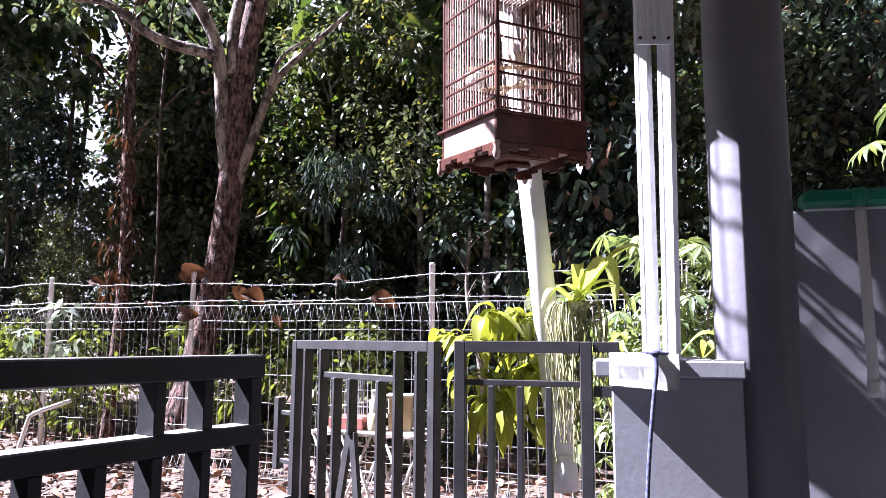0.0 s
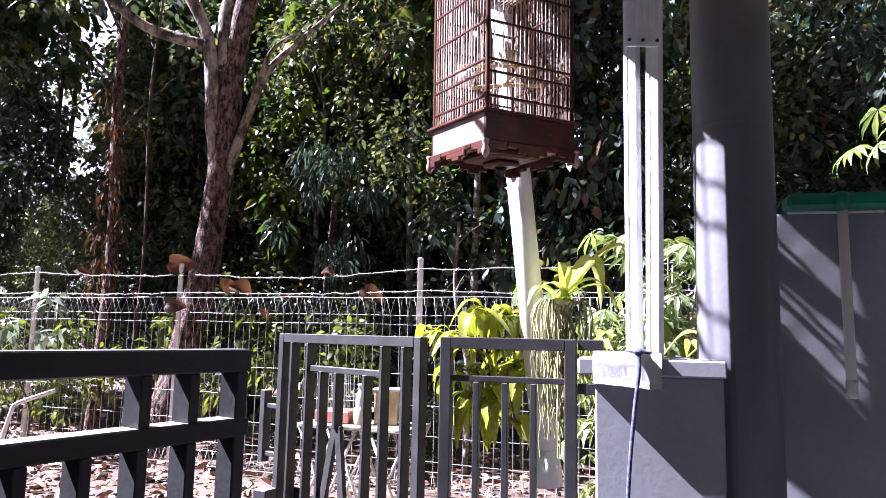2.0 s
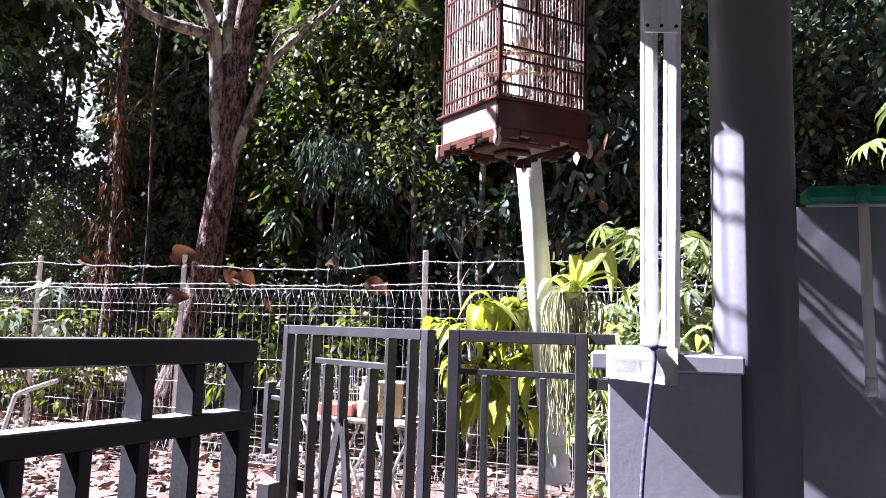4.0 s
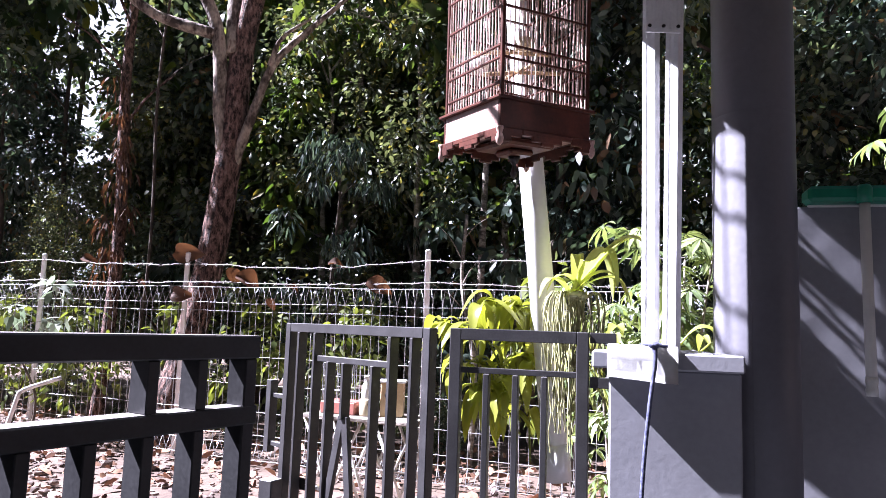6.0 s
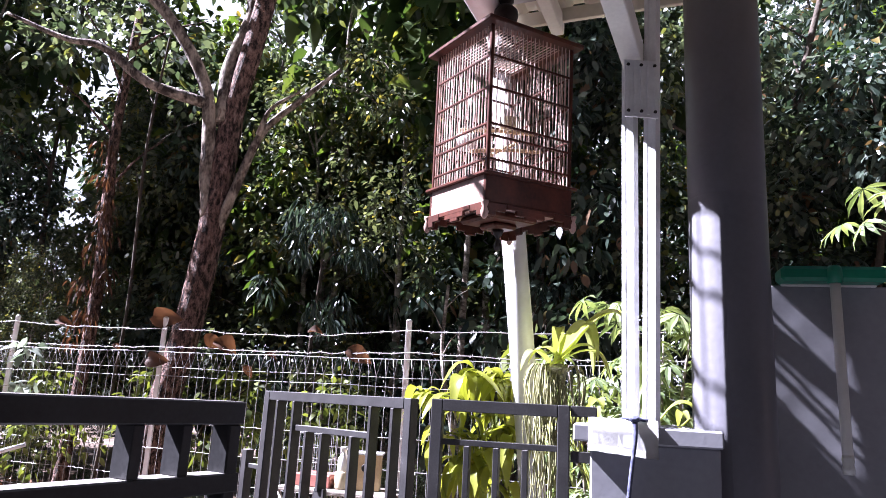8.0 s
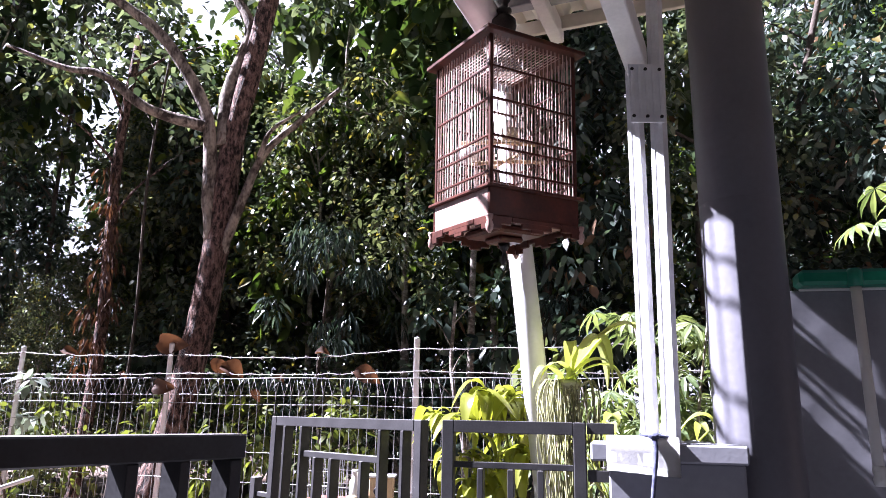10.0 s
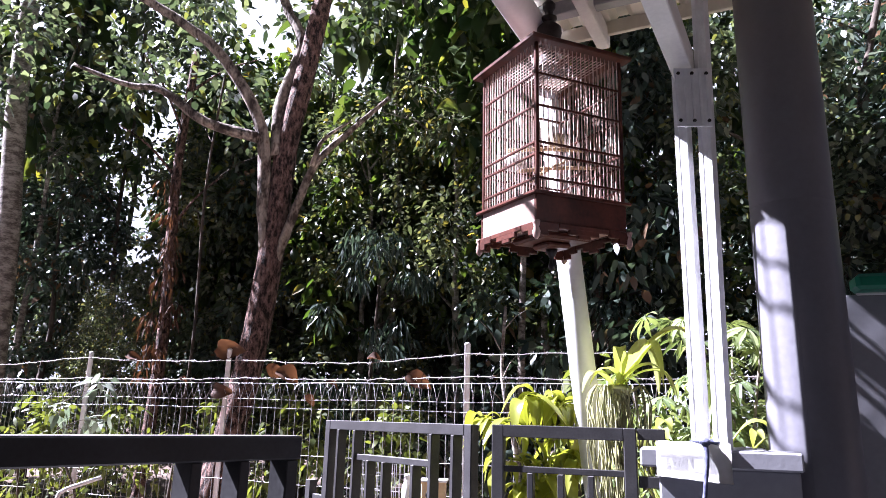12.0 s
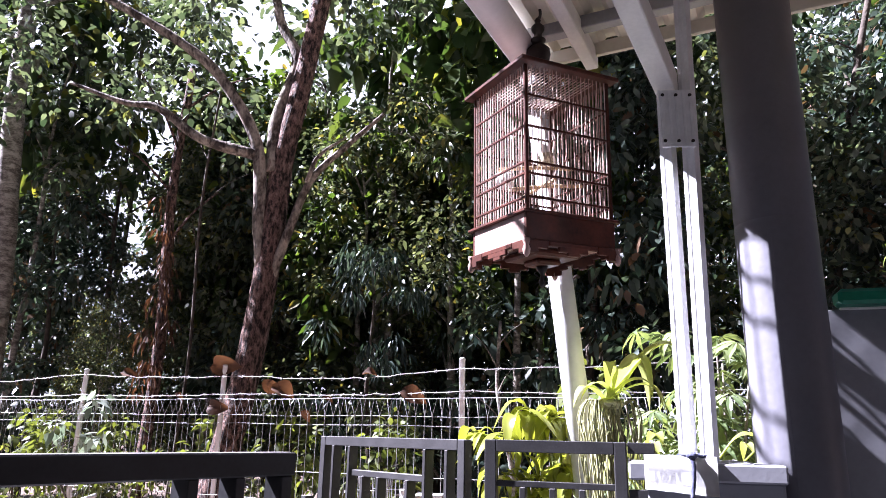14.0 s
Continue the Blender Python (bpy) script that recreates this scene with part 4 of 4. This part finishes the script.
    for i, k in enumerate((3, 1, 3, 1, 3, 1, 3, 0, 3, 1, 3)):
        s_ = -10.5 + i * 2.0 + rnd.uniform(-0.4, 0.4)
        put(k, s_, rnd.uniform(5.0, 6.5), rnd.uniform(0.75, 0.95) if -5 < s_ < 2 else rnd.uniform(0.7, 0.8) if s_ < -7 else rnd.uniform(1.1, 1.35))
    for i in range(14):
        s_ = -18 + i * 2.4 + rnd.uniform(-0.5, 0.5)
        put((6, 1, 6)[i % 3], s_, rnd.uniform(8.0, 10.5), rnd.uniform(0.7, 0.82) if -6.5 < s_ < 4 else rnd.uniform(0.85, 0.95) if s_ < -8 else rnd.uniform(0.95, 1.15))
    for i in range(13):
        s_ = -27 + i * 3.6 + rnd.uniform(-0.5, 0.5)
        put(6, s_, rnd.uniform(12, 16), rnd.uniform(0.95, 1.1) if -9 < s_ < 5 else rnd.uniform(1.0, 1.25))
    # the six at y 3.5 and below are unseen, added to block sky light
    for x, y, k, sc in ((-9.0, 11.5, 6, 1.0), (-12, 3.5, 6, 0.65), (-12.5, 0, 6, 0.62), (-12, -3.5, 6, 0.65), (-10, -7, 6, 0.8), (-5.5, -9.5, 6, 0.85), (-13, -9, 6, 0.9), (-9.6, 13.5, 1, 1.2), (-1.4, 9.8, 3, 0.9), (0.0, 10.6, 3, 1.25), (1.0, 9.2, 3, 0.9), (-2.6, 10.5, 1, 1.15), (-0.6, 11.5, 1, 1.25), (0.9, 11.0, 1, 1.2), (-4.2, 12.4, 1, 1.1), (-8.9, 13.2, 1, 1.1), (6.3, 7.6, 6, 0.7), (8.2, 9.0, 6, 0.75), (5.2, 10.5, 6, 0.5), (-3.9, 11.6, 3, 1.2), (-4.4, 12.8, 1, 1.15)):
        plant_at(k, x, y, sc)
    # trees with long hanging leaves, then the round-leaved crowns, then the bright bushes
    for x, y, k, sc in ((-1.15, 7.9, 7, 0.62), (-0.15, 9.2, 7, 1.0), (1.5, 8.0, 7, 0.9), (3.3, 6.9, 7, 0.8), (0.75, 8.6, 8, 0.95), (0.5, 7.7, 8, 0.82), (-1.2, 9.4, 8, 1.0), (2.6, 8.4, 8, 0.9), (-7.2, 10.6, 8, 1.0), (-1.75, 7.0, 9, 1.15), (-4.5, 7.6, 9, 0.9), (-3.55, 7.3, 9, 0.9), (-0.9, 6.6, 9, 0.95), (-2.75, 7.7, 9, 1.0), (-5.0, 7.9, 9, 1.0), (1.15, 5.9, 9, 1.2), (-6.1, 11.2, 10, 1.0), (-7.6, 13.8, 10, 1.25), (-5.2, 10.0, 2, 0.52), (-6.35, 12.0, 2, 0.62), (-5.0, 9.2, 2, 0.42), (-7.5, 14.0, 2, 0.7), (-7.0, 10.9, 0, 0.85)):
        if k in used:
            plant_at(k, x, y, sc)
        else:
            used.add(k)
            kinds[k].matrix_basis = Matrix.Translation((x, y, -0.05)) @ Matrix.Scale(sc, 4)


forest()


# ---- plants by the pipe and the wall ----
def blade(name, length, width, rise, droop, leaf, fold=0.25, n=9, wave=0.0, seed=0):
    """One long leaf that leaves its foot along +x, arches up and droops; both halves folded at the rib."""
    rnd = random.Random(seed)
    bm = bmesh.new()
    rows = []
    for i in range(n + 1):
        t = i / n
        w = width / 2 * (math.sin(math.pi * min(1, 0.06 + t * 0.94)) ** 0.75) * (1 - 0.25 * t)
        x = length * (t - 0.28 * droop * t * t)
        z = length * (rise * t - droop * t * t)
        wv = wave * math.sin(t * 9 + seed) * width
        rows.append([bm.verts.new((x, -w, z + w * fold * 2 + wv)), bm.verts.new((x, -w * 0.5, z + w * fold * 0.9 + wv * 0.5)), bm.verts.new((x, 0, z)), bm.verts.new((x, w * 0.5, z + w * fold * 0.9 - wv * 0.5)), bm.verts.new((x, w, z + w * fold * 2 - wv))])
    for a, b in zip(rows, rows[1:]):
        for k in range(4):
            f = bm.faces.new((a[k], a[k + 1], b[k + 1], b[k]))
            f.smooth = True
    me = bpy.data.meshes.new(name)
    bm.to_mesh(me)
    bm.free()
    me.materials.append(leaf)
    return me


def strap_plant():
    rnd = random.Random(8)
    g = thing("hanging_plant", "strap-leaved plant with long pale roots hanging by the white pipe", "plant", (0.516, 2.577, 1.3365))
    g.scale = (1.05, 1.05, 1.05)
    kinds = [blade("leaf", 1.0, w, r, d, L_ORCH, 0.12, 13, 0.03, i) for i, (r, d, w) in enumerate(((1.6, 1.35, 0.19), (1.7, 1.7, 0.2), (1.1, 1.2, 0.22), (1.3, 0.9, 0.17)))]
    for az, ln, k, tilt in ((-14, 0.34, 0, 0), (22, 0.37, 3, 0), (-48, 0.28, 1, 0), (195, 0.17, 2, 8), (2, 0.3, 3, 8), (-100, 0.2, 0, 5), (-150, 0.17, 2, 0), (-6, 0.25, 2, -8), (-30, 0.24, 2, 0), (40, 0.33, 1, -4)):
        o = part("leaf", kinds[k], None, g)
        o.matrix_basis = Matrix.Translation((rnd.uniform(-0.02, 0.03), rnd.uniform(-0.02, 0.02), 0.0)) @ Matrix.Rotation(radians(az), 4, "Z") @ Matrix.Rotation(radians(-tilt), 4, "Y") @ Matrix.Scale(ln * 1.28, 4)
    for i in range(84):
        a = rnd.uniform(0, math.tau)
        r1 = rnd.uniform(0.03, 0.088)
        cx = -0.035 if i % 3 else 0.05
        ex, ey = cx + r1 * math.cos(a), r1 * 0.6 * math.sin(a)
        low = -rnd.uniform(0.22, 0.5) if i % 3 else -rnd.uniform(0.1, 0.34)
        pts = [(cx * 0.8, 0, -0.01), (cx + 0.6 * (ex - cx), ey * 0.6, 0.012), (ex, ey, -0.05)]
        z = -0.05
        while z > low:
            z -= 0.07
            pts.append((ex * (1 - 0.25 * z / -0.6) + rnd.uniform(-0.012, 0.012), ey + rnd.uniform(-0.012, 0.012), z))
        bm = bmesh.new()
        tube(bm, smooth_path(pts, 2), rnd.uniform(0.0016, 0.0029), 4, cap=False)
        part("root", bm, M_ROOT, g)
    bm = bmesh.new()
    bmesh.ops.create_icosphere(bm, subdivisions=2, radius=0.034, matrix=Matrix.Diagonal((1.5, 0.9, 0.6, 1)))
    for v in bm.verts:
        v.co *= 1 + 0.2 * noise.noise(v.co * 30)
    part("root_ball", bm, M_ROOT, g)


strap_plant()


def lime_plant():
    rnd = random.Random(12)
    g = thing("climbing_plant", "lime-yellow drooping leafy plant hanging beside the white pipe", "plant", (0.29, 2.78, 1.2))
    kinds = [blade("leaf", 1.0, 0.34, r, d, L_LIME, 0.18, 7, 0.03, i) for i, (r, d) in enumerate(((0.5, 1.1), (0.2, 0.9), (0.7, 1.4), (-0.2, 0.7)))]
    stems = []
    for foot, top in (((0.06, 0, -0.35), (-0.24, 0.02, 0.02)), ((0.07, 0, -0.3), (-0.08, -0.04, 0.1)), ((0.08, 0.02, -0.2), (0.03, 0.02, 0.1)), ((0.06, 0, -0.4), (-0.1, 0.03, -0.22)), ((0.06, 0, -0.35), (-0.16, 0.03, -0.12)), ((0.1, 0, -0.5), (0.06, 0.0, -0.1))):
        p = smooth_path([foot, ((foot[0] + top[0]) / 2, 0, max(foot[2], top[2]) - 0.04), top], 6)
        bm = bmesh.new()
        tube(bm, p, 0.004, 6)
        part("stem", bm, L_LIME, g)
        stems.append(p)
    for p in stems:
        for q in range(22):
            v = p[min(len(p) - 1, 3 + rnd.randrange(len(p)))] + Vector((rnd.uniform(-0.03, 0.03), rnd.uniform(-0.03, 0.03), rnd.uniform(-0.02, 0.02)))
            o = part("leaf", kinds[rnd.randrange(4)], None, g)
            o.matrix_basis = Matrix.Translation(v) @ Matrix.Rotation(rnd.uniform(0, math.tau), 4, "Z") @ Matrix.Rotation(rnd.uniform(-0.3, 0.6), 4, "Y") @ Matrix.Scale(rnd.uniform(0.1, 0.19), 4)


lime_plant()
palm()


def cassava(name, at, height, heads, seed, lo=0.3, spread=0.35):
    rnd = random.Random(seed)
    g = thing(name, "bright green palmate-leaved shrub behind the wall", "shrub", at, group="palmate shrubs")
    bm = bmesh.new()
    for k in range(7):
        a = radians((k - 3) * 38)
        ln = 0.13 - 0.012 * abs(k - 3)
        d, sd = Vector((math.cos(a), math.sin(a), 0)), Vector((-math.sin(a), math.cos(a), 0))
        z = lambda t: Vector((0, 0, -0.05 * t * t))
        r = [bm.verts.new(d * 0.004)]
        prev = None
        for t, w in ((0.25, 0.5), (0.55, 1.0), (0.8, 0.7)):
            row = [bm.verts.new(d * ln * t - sd * 0.014 * w + z(t) + Vector((0, 0, 0.003))), bm.verts.new(d * ln * t + z(t)), bm.verts.new(d * ln * t + sd * 0.014 * w + z(t) + Vector((0, 0, 0.003)))]
            if prev is None:
                bm.faces.new((r[0], row[0], row[1]))
                bm.faces.new((r[0], row[1], row[2]))
            else:
                bm.faces.new((prev[0], row[0], row[1], prev[1]))
                bm.faces.new((prev[1], row[1], row[2], prev[2]))
            prev = row
        tip = bm.verts.new(d * ln + z(1.1))
        bm.faces.new((prev[0], tip, prev[1]))
        bm.faces.new((prev[1], tip, prev[2]))
    me = bpy.data.meshes.new("leaf")
    bm.to_mesh(me)
    bm.free()
    me.materials.append(L_CASS)
    for k in range(4):
        bm = bmesh.new()
        top = (rnd.uniform(-spread, spread), rnd.uniform(-0.2, 0.2), height * rnd.uniform(0.75, 1.0))
        p = smooth_path([(0.03 * k, 0, -0.1), (top[0] * 0.4, top[1] * 0.4, height * 0.5), top], 6)
        tube(bm, p, [0.012 - 0.008 * i / len(p) for i in range(len(p))], 6)
        part("stem", bm, M_BARKPALE, g)
        for i in range(heads // 4):
            v = p[rnd.randrange(int(len(p) * lo), len(p))]
            a = rnd.uniform(0, math.tau)
            e = v + Vector((math.cos(a), math.sin(a), 0.4)) * rnd.uniform(0.1, 0.26)
            bm = bmesh.new()
            tube(bm, [v, v.lerp(e, 0.5) + Vector((0, 0, 0.02)), e], 0.002, 4, cap=False)
            stalk = part("leaf_stalk", bm, L_CASS, g)
            o = part("leaf", me, None, stalk)
            o.matrix_basis = Matrix.Translation(e) @ Matrix.Rotation(a, 4, "Z") @ Matrix.Rotation(rnd.uniform(0.1, 0.9), 4, "Y") @ Matrix.Rotation(rnd.uniform(-0.4, 0.4), 4, "X") @ Matrix.Scale(rnd.uniform(0.8, 1.35), 4)


cassava("palmate_shrub", (1.22, 3.5, 0), 1.98, 96, 3)
cassava("palmate_shrub", (0.95, 3.7, 0), 1.65, 64, 4)
cassava("palmate_shrub", (2.45, 3.1, 0), 2.35, 48, 5, 0.5)


def broad_plant():
    rnd = random.Random(15)
    g = thing("broadleaf_plant", "broad light green leaves growing behind the ledge", "plant", (0.78, 2.9, 0.6))
    kinds = [blade("leaf", 1.0, 0.4, r, d, L_ORCH, 0.2, 8, 0.03, i) for i, (r, d) in enumerate(((0.9, 1.0), (0.5, 1.1), (1.2, 1.5)))]
    for i in range(16):
        o = part("leaf", kinds[i % 3], None, g)
        top = Vector((rnd.uniform(-0.2, 0.5), rnd.uniform(-0.12, 0.12), rnd.uniform(0.38, 0.64)))
        bm = bmesh.new()
        tube(bm, smooth_path([(0, 0, -0.7), (top.x * 0.3, 0, top.z * 0.5), top], 4), 0.004, 5, cap=False)
        part("leaf_stalk", bm, L_ORCH, g)
        o.matrix_basis = Matrix.Translation(top) @ Matrix.Rotation(rnd.uniform(0, math.tau), 4, "Z") @ Matrix.Scale(rnd.uniform(0.13, 0.22), 4)


broad_plant()


# ---- yard things behind the gate ----
def yard_table():
    g = thing("folding_table", "low table with white crossed metal legs in the yard", "table", (-0.42, 4.75, 0), TURN)
    bm = bmesh.new()
    box(bm, (0, 0, 0.6), (0.8, 0.4, 0.025), None, 0.004)
    part("tabletop", bm, M_BARKPALE, g)
    for y in (-0.16, 0.16):
        for x in (-0.26, 0.0, 0.26):
            for s in (-1, 1):
                bm = bmesh.new()
                tube(bm, [(x - 0.13 * s, y + 0.012 * s, 0.0), (x + 0.13 * s, y + 0.012 * s, 0.588)], 0.011, 8)
                part("leg", bm, M_WHITE, g)
        bm = bmesh.new()
        tube(bm, [(-0.38, y, 0.3), (0.38, y, 0.3)], 0.007, 6)
        part("stretcher", bm, M_WHITE, g)


yard_table()


def bird_box():
    g = thing("bird_box", "small wooden nesting box with a round entrance", "nest box", (-0.27, 4.72, 0.6125), TURN + 20)
    bm = bmesh.new()
    box(bm, (0, 0, 0.11), (0.15, 0.13, 0.22), None, 0.004)
    part("body", bm, M_PERCH, g)
    bm = bmesh.new()
    box(bm, (0, -0.01, 0.228), (0.18, 0.17, 0.014), None, 0.003)
    part("lid", bm, M_CUP, g, "whitish lid board")
    # the hole's shade is a dark disc; the box front is not cut
    bm = bmesh.new()
    lathe(bm, [(0.026, 0), (0.026, 0.004), (0.02, 0.005)], 16, pose(-0.02, -0.0655, 0.14, 90))
    part("entrance", bm, M_IRON, g, "dark round disc painted as the shade of the entrance hole")


bird_box()


def small_cage():
    g = thing("wire_cage", "small wire cage with a red tray on the table", "cage", (-0.6, 4.82, 0.6125), TURN)
    bm = bmesh.new()
    box(bm, (0, 0, 0.04), (0.26, 0.2, 0.08), None, 0.006)
    part("tray", bm, surface("faded_red_plastic", (0.26, 0.09, 0.07), (0.38, 0.15, 0.12), 0.5), g, "faded red plastic tray")
    bm = bmesh.new()
    tube(bm, [(0, 0, 0.08), (0, 0, 0.33)], 0.0018, 4, cap=False)
    me = None
    for x in range(9):
        for y in (-0.095, 0.095):
            o = part("cage_wire", bm if me is None else me, M_WIRE if me is None else None, g)
            me = o.data
            o.location = (-0.12 + x * 0.03, y, 0)
    for z in (0.16, 0.245, 0.33):
        for y in (-0.095, 0.095):
            bm = bmesh.new()
            tube(bm, [(-0.12, y, z), (0.12, y, z)], 0.002, 4)
            part("cross_wire", bm, M_WIRE, g)


small_cage()


def feeder():
    g = thing("bird_feeder", "cream plastic stacked water feeder on the table", "feeder", (-0.44, 4.7, 0.6125))
    bm = bmesh.new()
    lathe(bm, [(0.045, 0), (0.048, 0.01), (0.05, 0.1), (0.04, 0.11)], 16)
    part("base", bm, M_YELLOW, g)
    bm = bmesh.new()
    lathe(bm, [(0.034, 0.11), (0.036, 0.12), (0.036, 0.19), (0.02, 0.215), (0.018, 0.24), (0.024, 0.245), (0.022, 0.262)], 16)
    part("bottle", bm, M_CUP, g)


feeder()


def gate_stop():
    bm = bmesh.new()
    box(bm, (0, 0, 0.31), (0.06, 0.06, 0.66), pose(-0.565, 2.62, 0, 0, 0, -30), 0.003)
    tagged(part("bollard", bm, M_GATE), "short dark steel stop post beside the gate", "post")


gate_stop()


def fence_brace():
    g = thing("fence_brace", "bent galvanised brace leaning on the fence post", "brace")
    bm = bmesh.new()
    tube(bm, smooth_path([(-3.95, 6.55, -0.05), (-3.86, 6.6, 0.42), (-3.84, 6.62, 0.48), (-3.78, 6.68, 0.52), (-3.6, 6.85, 0.6)], 4), 0.02, 10)
    part("rod", bm, M_GALV, g)


fence_brace()


def pale_bush():
    g = forest_tree("bush", "small bush with pale silvery leaves beside the fence post", 44, 1.5, 0.015, 1.0, 0.36, 6, 9, 0.13, 0.16, 0.06, leaf_surface("pale_silvery_leaf", (0.16, 0.2, 0.15), (0.42, 0.45, 0.4), (1.0, 1.1, 0.8), 0.25, 0.3), M_BARKDARK, 0.7, 0.2)
    g.matrix_basis = Matrix.Translation((-3.95, 7.0, 0))


pale_bush()


# ---- rubble and litter ----
def rubble():
    rng = np.random.default_rng(31)
    verts, faces = [], []
    base = bmesh.new()
    bmesh.ops.create_icosphere(base, subdivisions=1, radius=1.0)
    bv = np.array([v.co[:] for v in base.verts])
    bf = np.array([[v.index for v in f.verts] for f in base.faces])
    base.free()
    n = 1700
    for i in range(n):
        s_, d_ = rng.uniform(-6.5, 2.2), -rng.uniform(-0.8, 2.3)
        if i % 2:
            s_ = rng.uniform(-6.5, -1.0)
        r = rng.uniform(0.012, 0.045) * (2.0 if i % 14 == 0 else 1)
        p = np.array(along(FENCE_O, s_, d_, -0.04 + r * 0.25))
        v = bv * (1 + rng.uniform(-0.3, 0.3, (len(bv), 1))) * np.array([r, r * rng.uniform(0.5, 1), r * rng.uniform(0.3, 0.7)])
        a = rng.uniform(0, 6.28)
        rot = np.array([[math.cos(a), -math.sin(a), 0], [math.sin(a), math.cos(a), 0], [0, 0, 1]])
        verts.append(v @ rot.T + p)
        faces.append(bf + i * len(bv))
    me = bpy.data.meshes.new("rubble")
    me.from_pydata(np.concatenate(verts).tolist(), [], np.concatenate(faces).tolist())
    me.materials.append(M_STONE)
    tagged(new("rubble", me), "broken stones and rubble strewn along the fence", "rubble", kind="stuff")
    n = 2600
    sx, dx = rng.uniform(-8, 4, n), rng.uniform(-2.3, 1.6, n)
    b = np.array([along(FENCE_O, a_, d_, 0.0) for a_, d_ in zip(sx, dx)])
    b[:, 2] = rng.uniform(-0.03, 0.05, n)
    ax = rng.normal(size=(n, 3)) * np.array([1, 1, 0.25])
    me = leaf_mesh("leaf_litter", b, ax, 0.1, 0.05, rng, 0.1, 0.3)
    me.materials.append(M_LITTER)
    tagged(new("leaf_litter", me), "dry brown fallen leaves on the earth", "leaf litter", kind="stuff")


rubble()


def caught_leaves():
    rnd = random.Random(19)
    kinds = [blade("leaf", 1.0, 0.7, r, d, L_DEAD, 0.35, 6, 0.08, i) for i, (r, d) in enumerate(((0.3, 0.6), (0.0, 0.5), (-0.3, 0.3)))]
    for s, z, ln in ((-2.45, 1.84, 0.34), (-1.85, 1.6, 0.28), (-0.52, 1.56, 0.24), (-3.75, 1.77, 0.16), (-1.95, 1.66, 0.2), (-0.9, 1.7, 0.16), (-2.55, 1.45, 0.24), (-1.3, 1.5, 0.14), (-1.5, 1.4, 0.12), (-3.0, 1.55, 0.1)):
        o = new("dead_leaf", kinds[rnd.randrange(3)])
        tagged(o, "curled dry brown leaf caught on the fence wires", "dead leaf", group="leaves caught on the fence")
        if ln > 0.33:
            # the broad leaf that stands over the post
            o.matrix_basis = Matrix.Translation(along(FENCE_O, s - 0.1, -0.03, z - 0.01)) @ Matrix.Rotation(radians(TURN), 4, "Z") @ Matrix.Rotation(0.2, 4, "Y") @ Matrix.Rotation(1.75, 4, "X") @ Matrix.Diagonal((0.22, 0.32, 0.3, 1))
            continue
        o.matrix_basis = Matrix.Translation(along(FENCE_O, s, -0.02, z)) @ Matrix.Rotation(rnd.uniform(-0.6, 0.6), 4, "Z") @ Matrix.Rotation(rnd.uniform(-0.4, 0.9), 4, "Y") @ Matrix.Rotation(rnd.uniform(0.5, 1.8), 4, "X") @ Matrix.Scale(ln, 4)


caught_leaves()


def bare_stem(label, foot, top, r0, r1, bark):
    g = thing("sapling", label, "tree", foot)
    bm = bmesh.new()
    t = Vector(top) - Vector(foot)
    p = smooth_path([(0, 0, -0.2), t * 0.35 + Vector((0.06, 0, 0)), t * 0.7 + Vector((-0.05, 0, 0)), t], 6)
    tube(bm, p, [r0 + (r1 - r0) * i / (len(p) - 1) for i in range(len(p))], 12, jitter=0.05)
    part("trunk", bm, bark, g)
    rnd = random.Random(int(foot[0] * 100))
    for k in range(4):
        q = p[int(len(p) * (0.55 + 0.1 * k))]
        ang, ln = rnd.uniform(0, math.tau), t.z * rnd.uniform(0.1, 0.18)
        e = q + Vector((math.cos(ang), math.sin(ang), 0.7)) * ln
        bm = bmesh.new()
        tube(bm, smooth_path([q, q.lerp(e, 0.5) + Vector((0, 0, 0.1 * ln)), e], 4), [r1 * 0.45 - r1 * 0.04 * i for i in range(9)], 6)
        part("limb", bm, bark, g)


bare_stem("straight pale grey-barked forest trunk", (-6.35, 9.0, 0), (-6.9, 9.0, 8.2), 0.17, 0.12, M_BARKPALE)
bare_stem("slim pale stem standing behind the fence", (0.33, 6.6, 0), (0.25, 6.7, 2.3), 0.03, 0.015, M_BARKPALE)
bare_stem("slim dark sapling behind the fence", (-3.45, 8.0, 0), (-3.3, 8.0, 5.6), 0.022, 0.014, M_BARKDARK)
bare_stem("reddish slim trunk wrapped in dead creeper", (-3.98, 8.4, 0), (-3.9, 8.4, 6.0), 0.085, 0.05, M_BARK)
bare_stem("bare leaning branchy trunk behind the wall", (3.2, 7.7, 0), (5.0, 7.7, 7.2), 0.055, 0.035, M_BARKDARK)
bare_stem("slim dark stem standing behind the fence", (1.0, 7.4, 0), (0.8, 7.5, 5.0), 0.04, 0.025, M_BARKDARK)


def dead_foliage():
    rng = np.random.default_rng(41)
    c = np.array([(-3.92, 8.28, 1.7 + 0.17 * i) for i in range(14)]) + rng.normal(0, 0.07, (14, 3))
    b, a = clump_points(rng, c, 0.15, 26, 2.2)
    me = leaf_mesh("dead_creeper", b, a, 0.11, 0.028, rng, 0.4)
    me.materials.append(L_DEAD)
    tagged(new("dead_creeper", me), "hanging brown dead creeper leaves on a thin trunk", "creeper", kind="stuff")


dead_foliage()
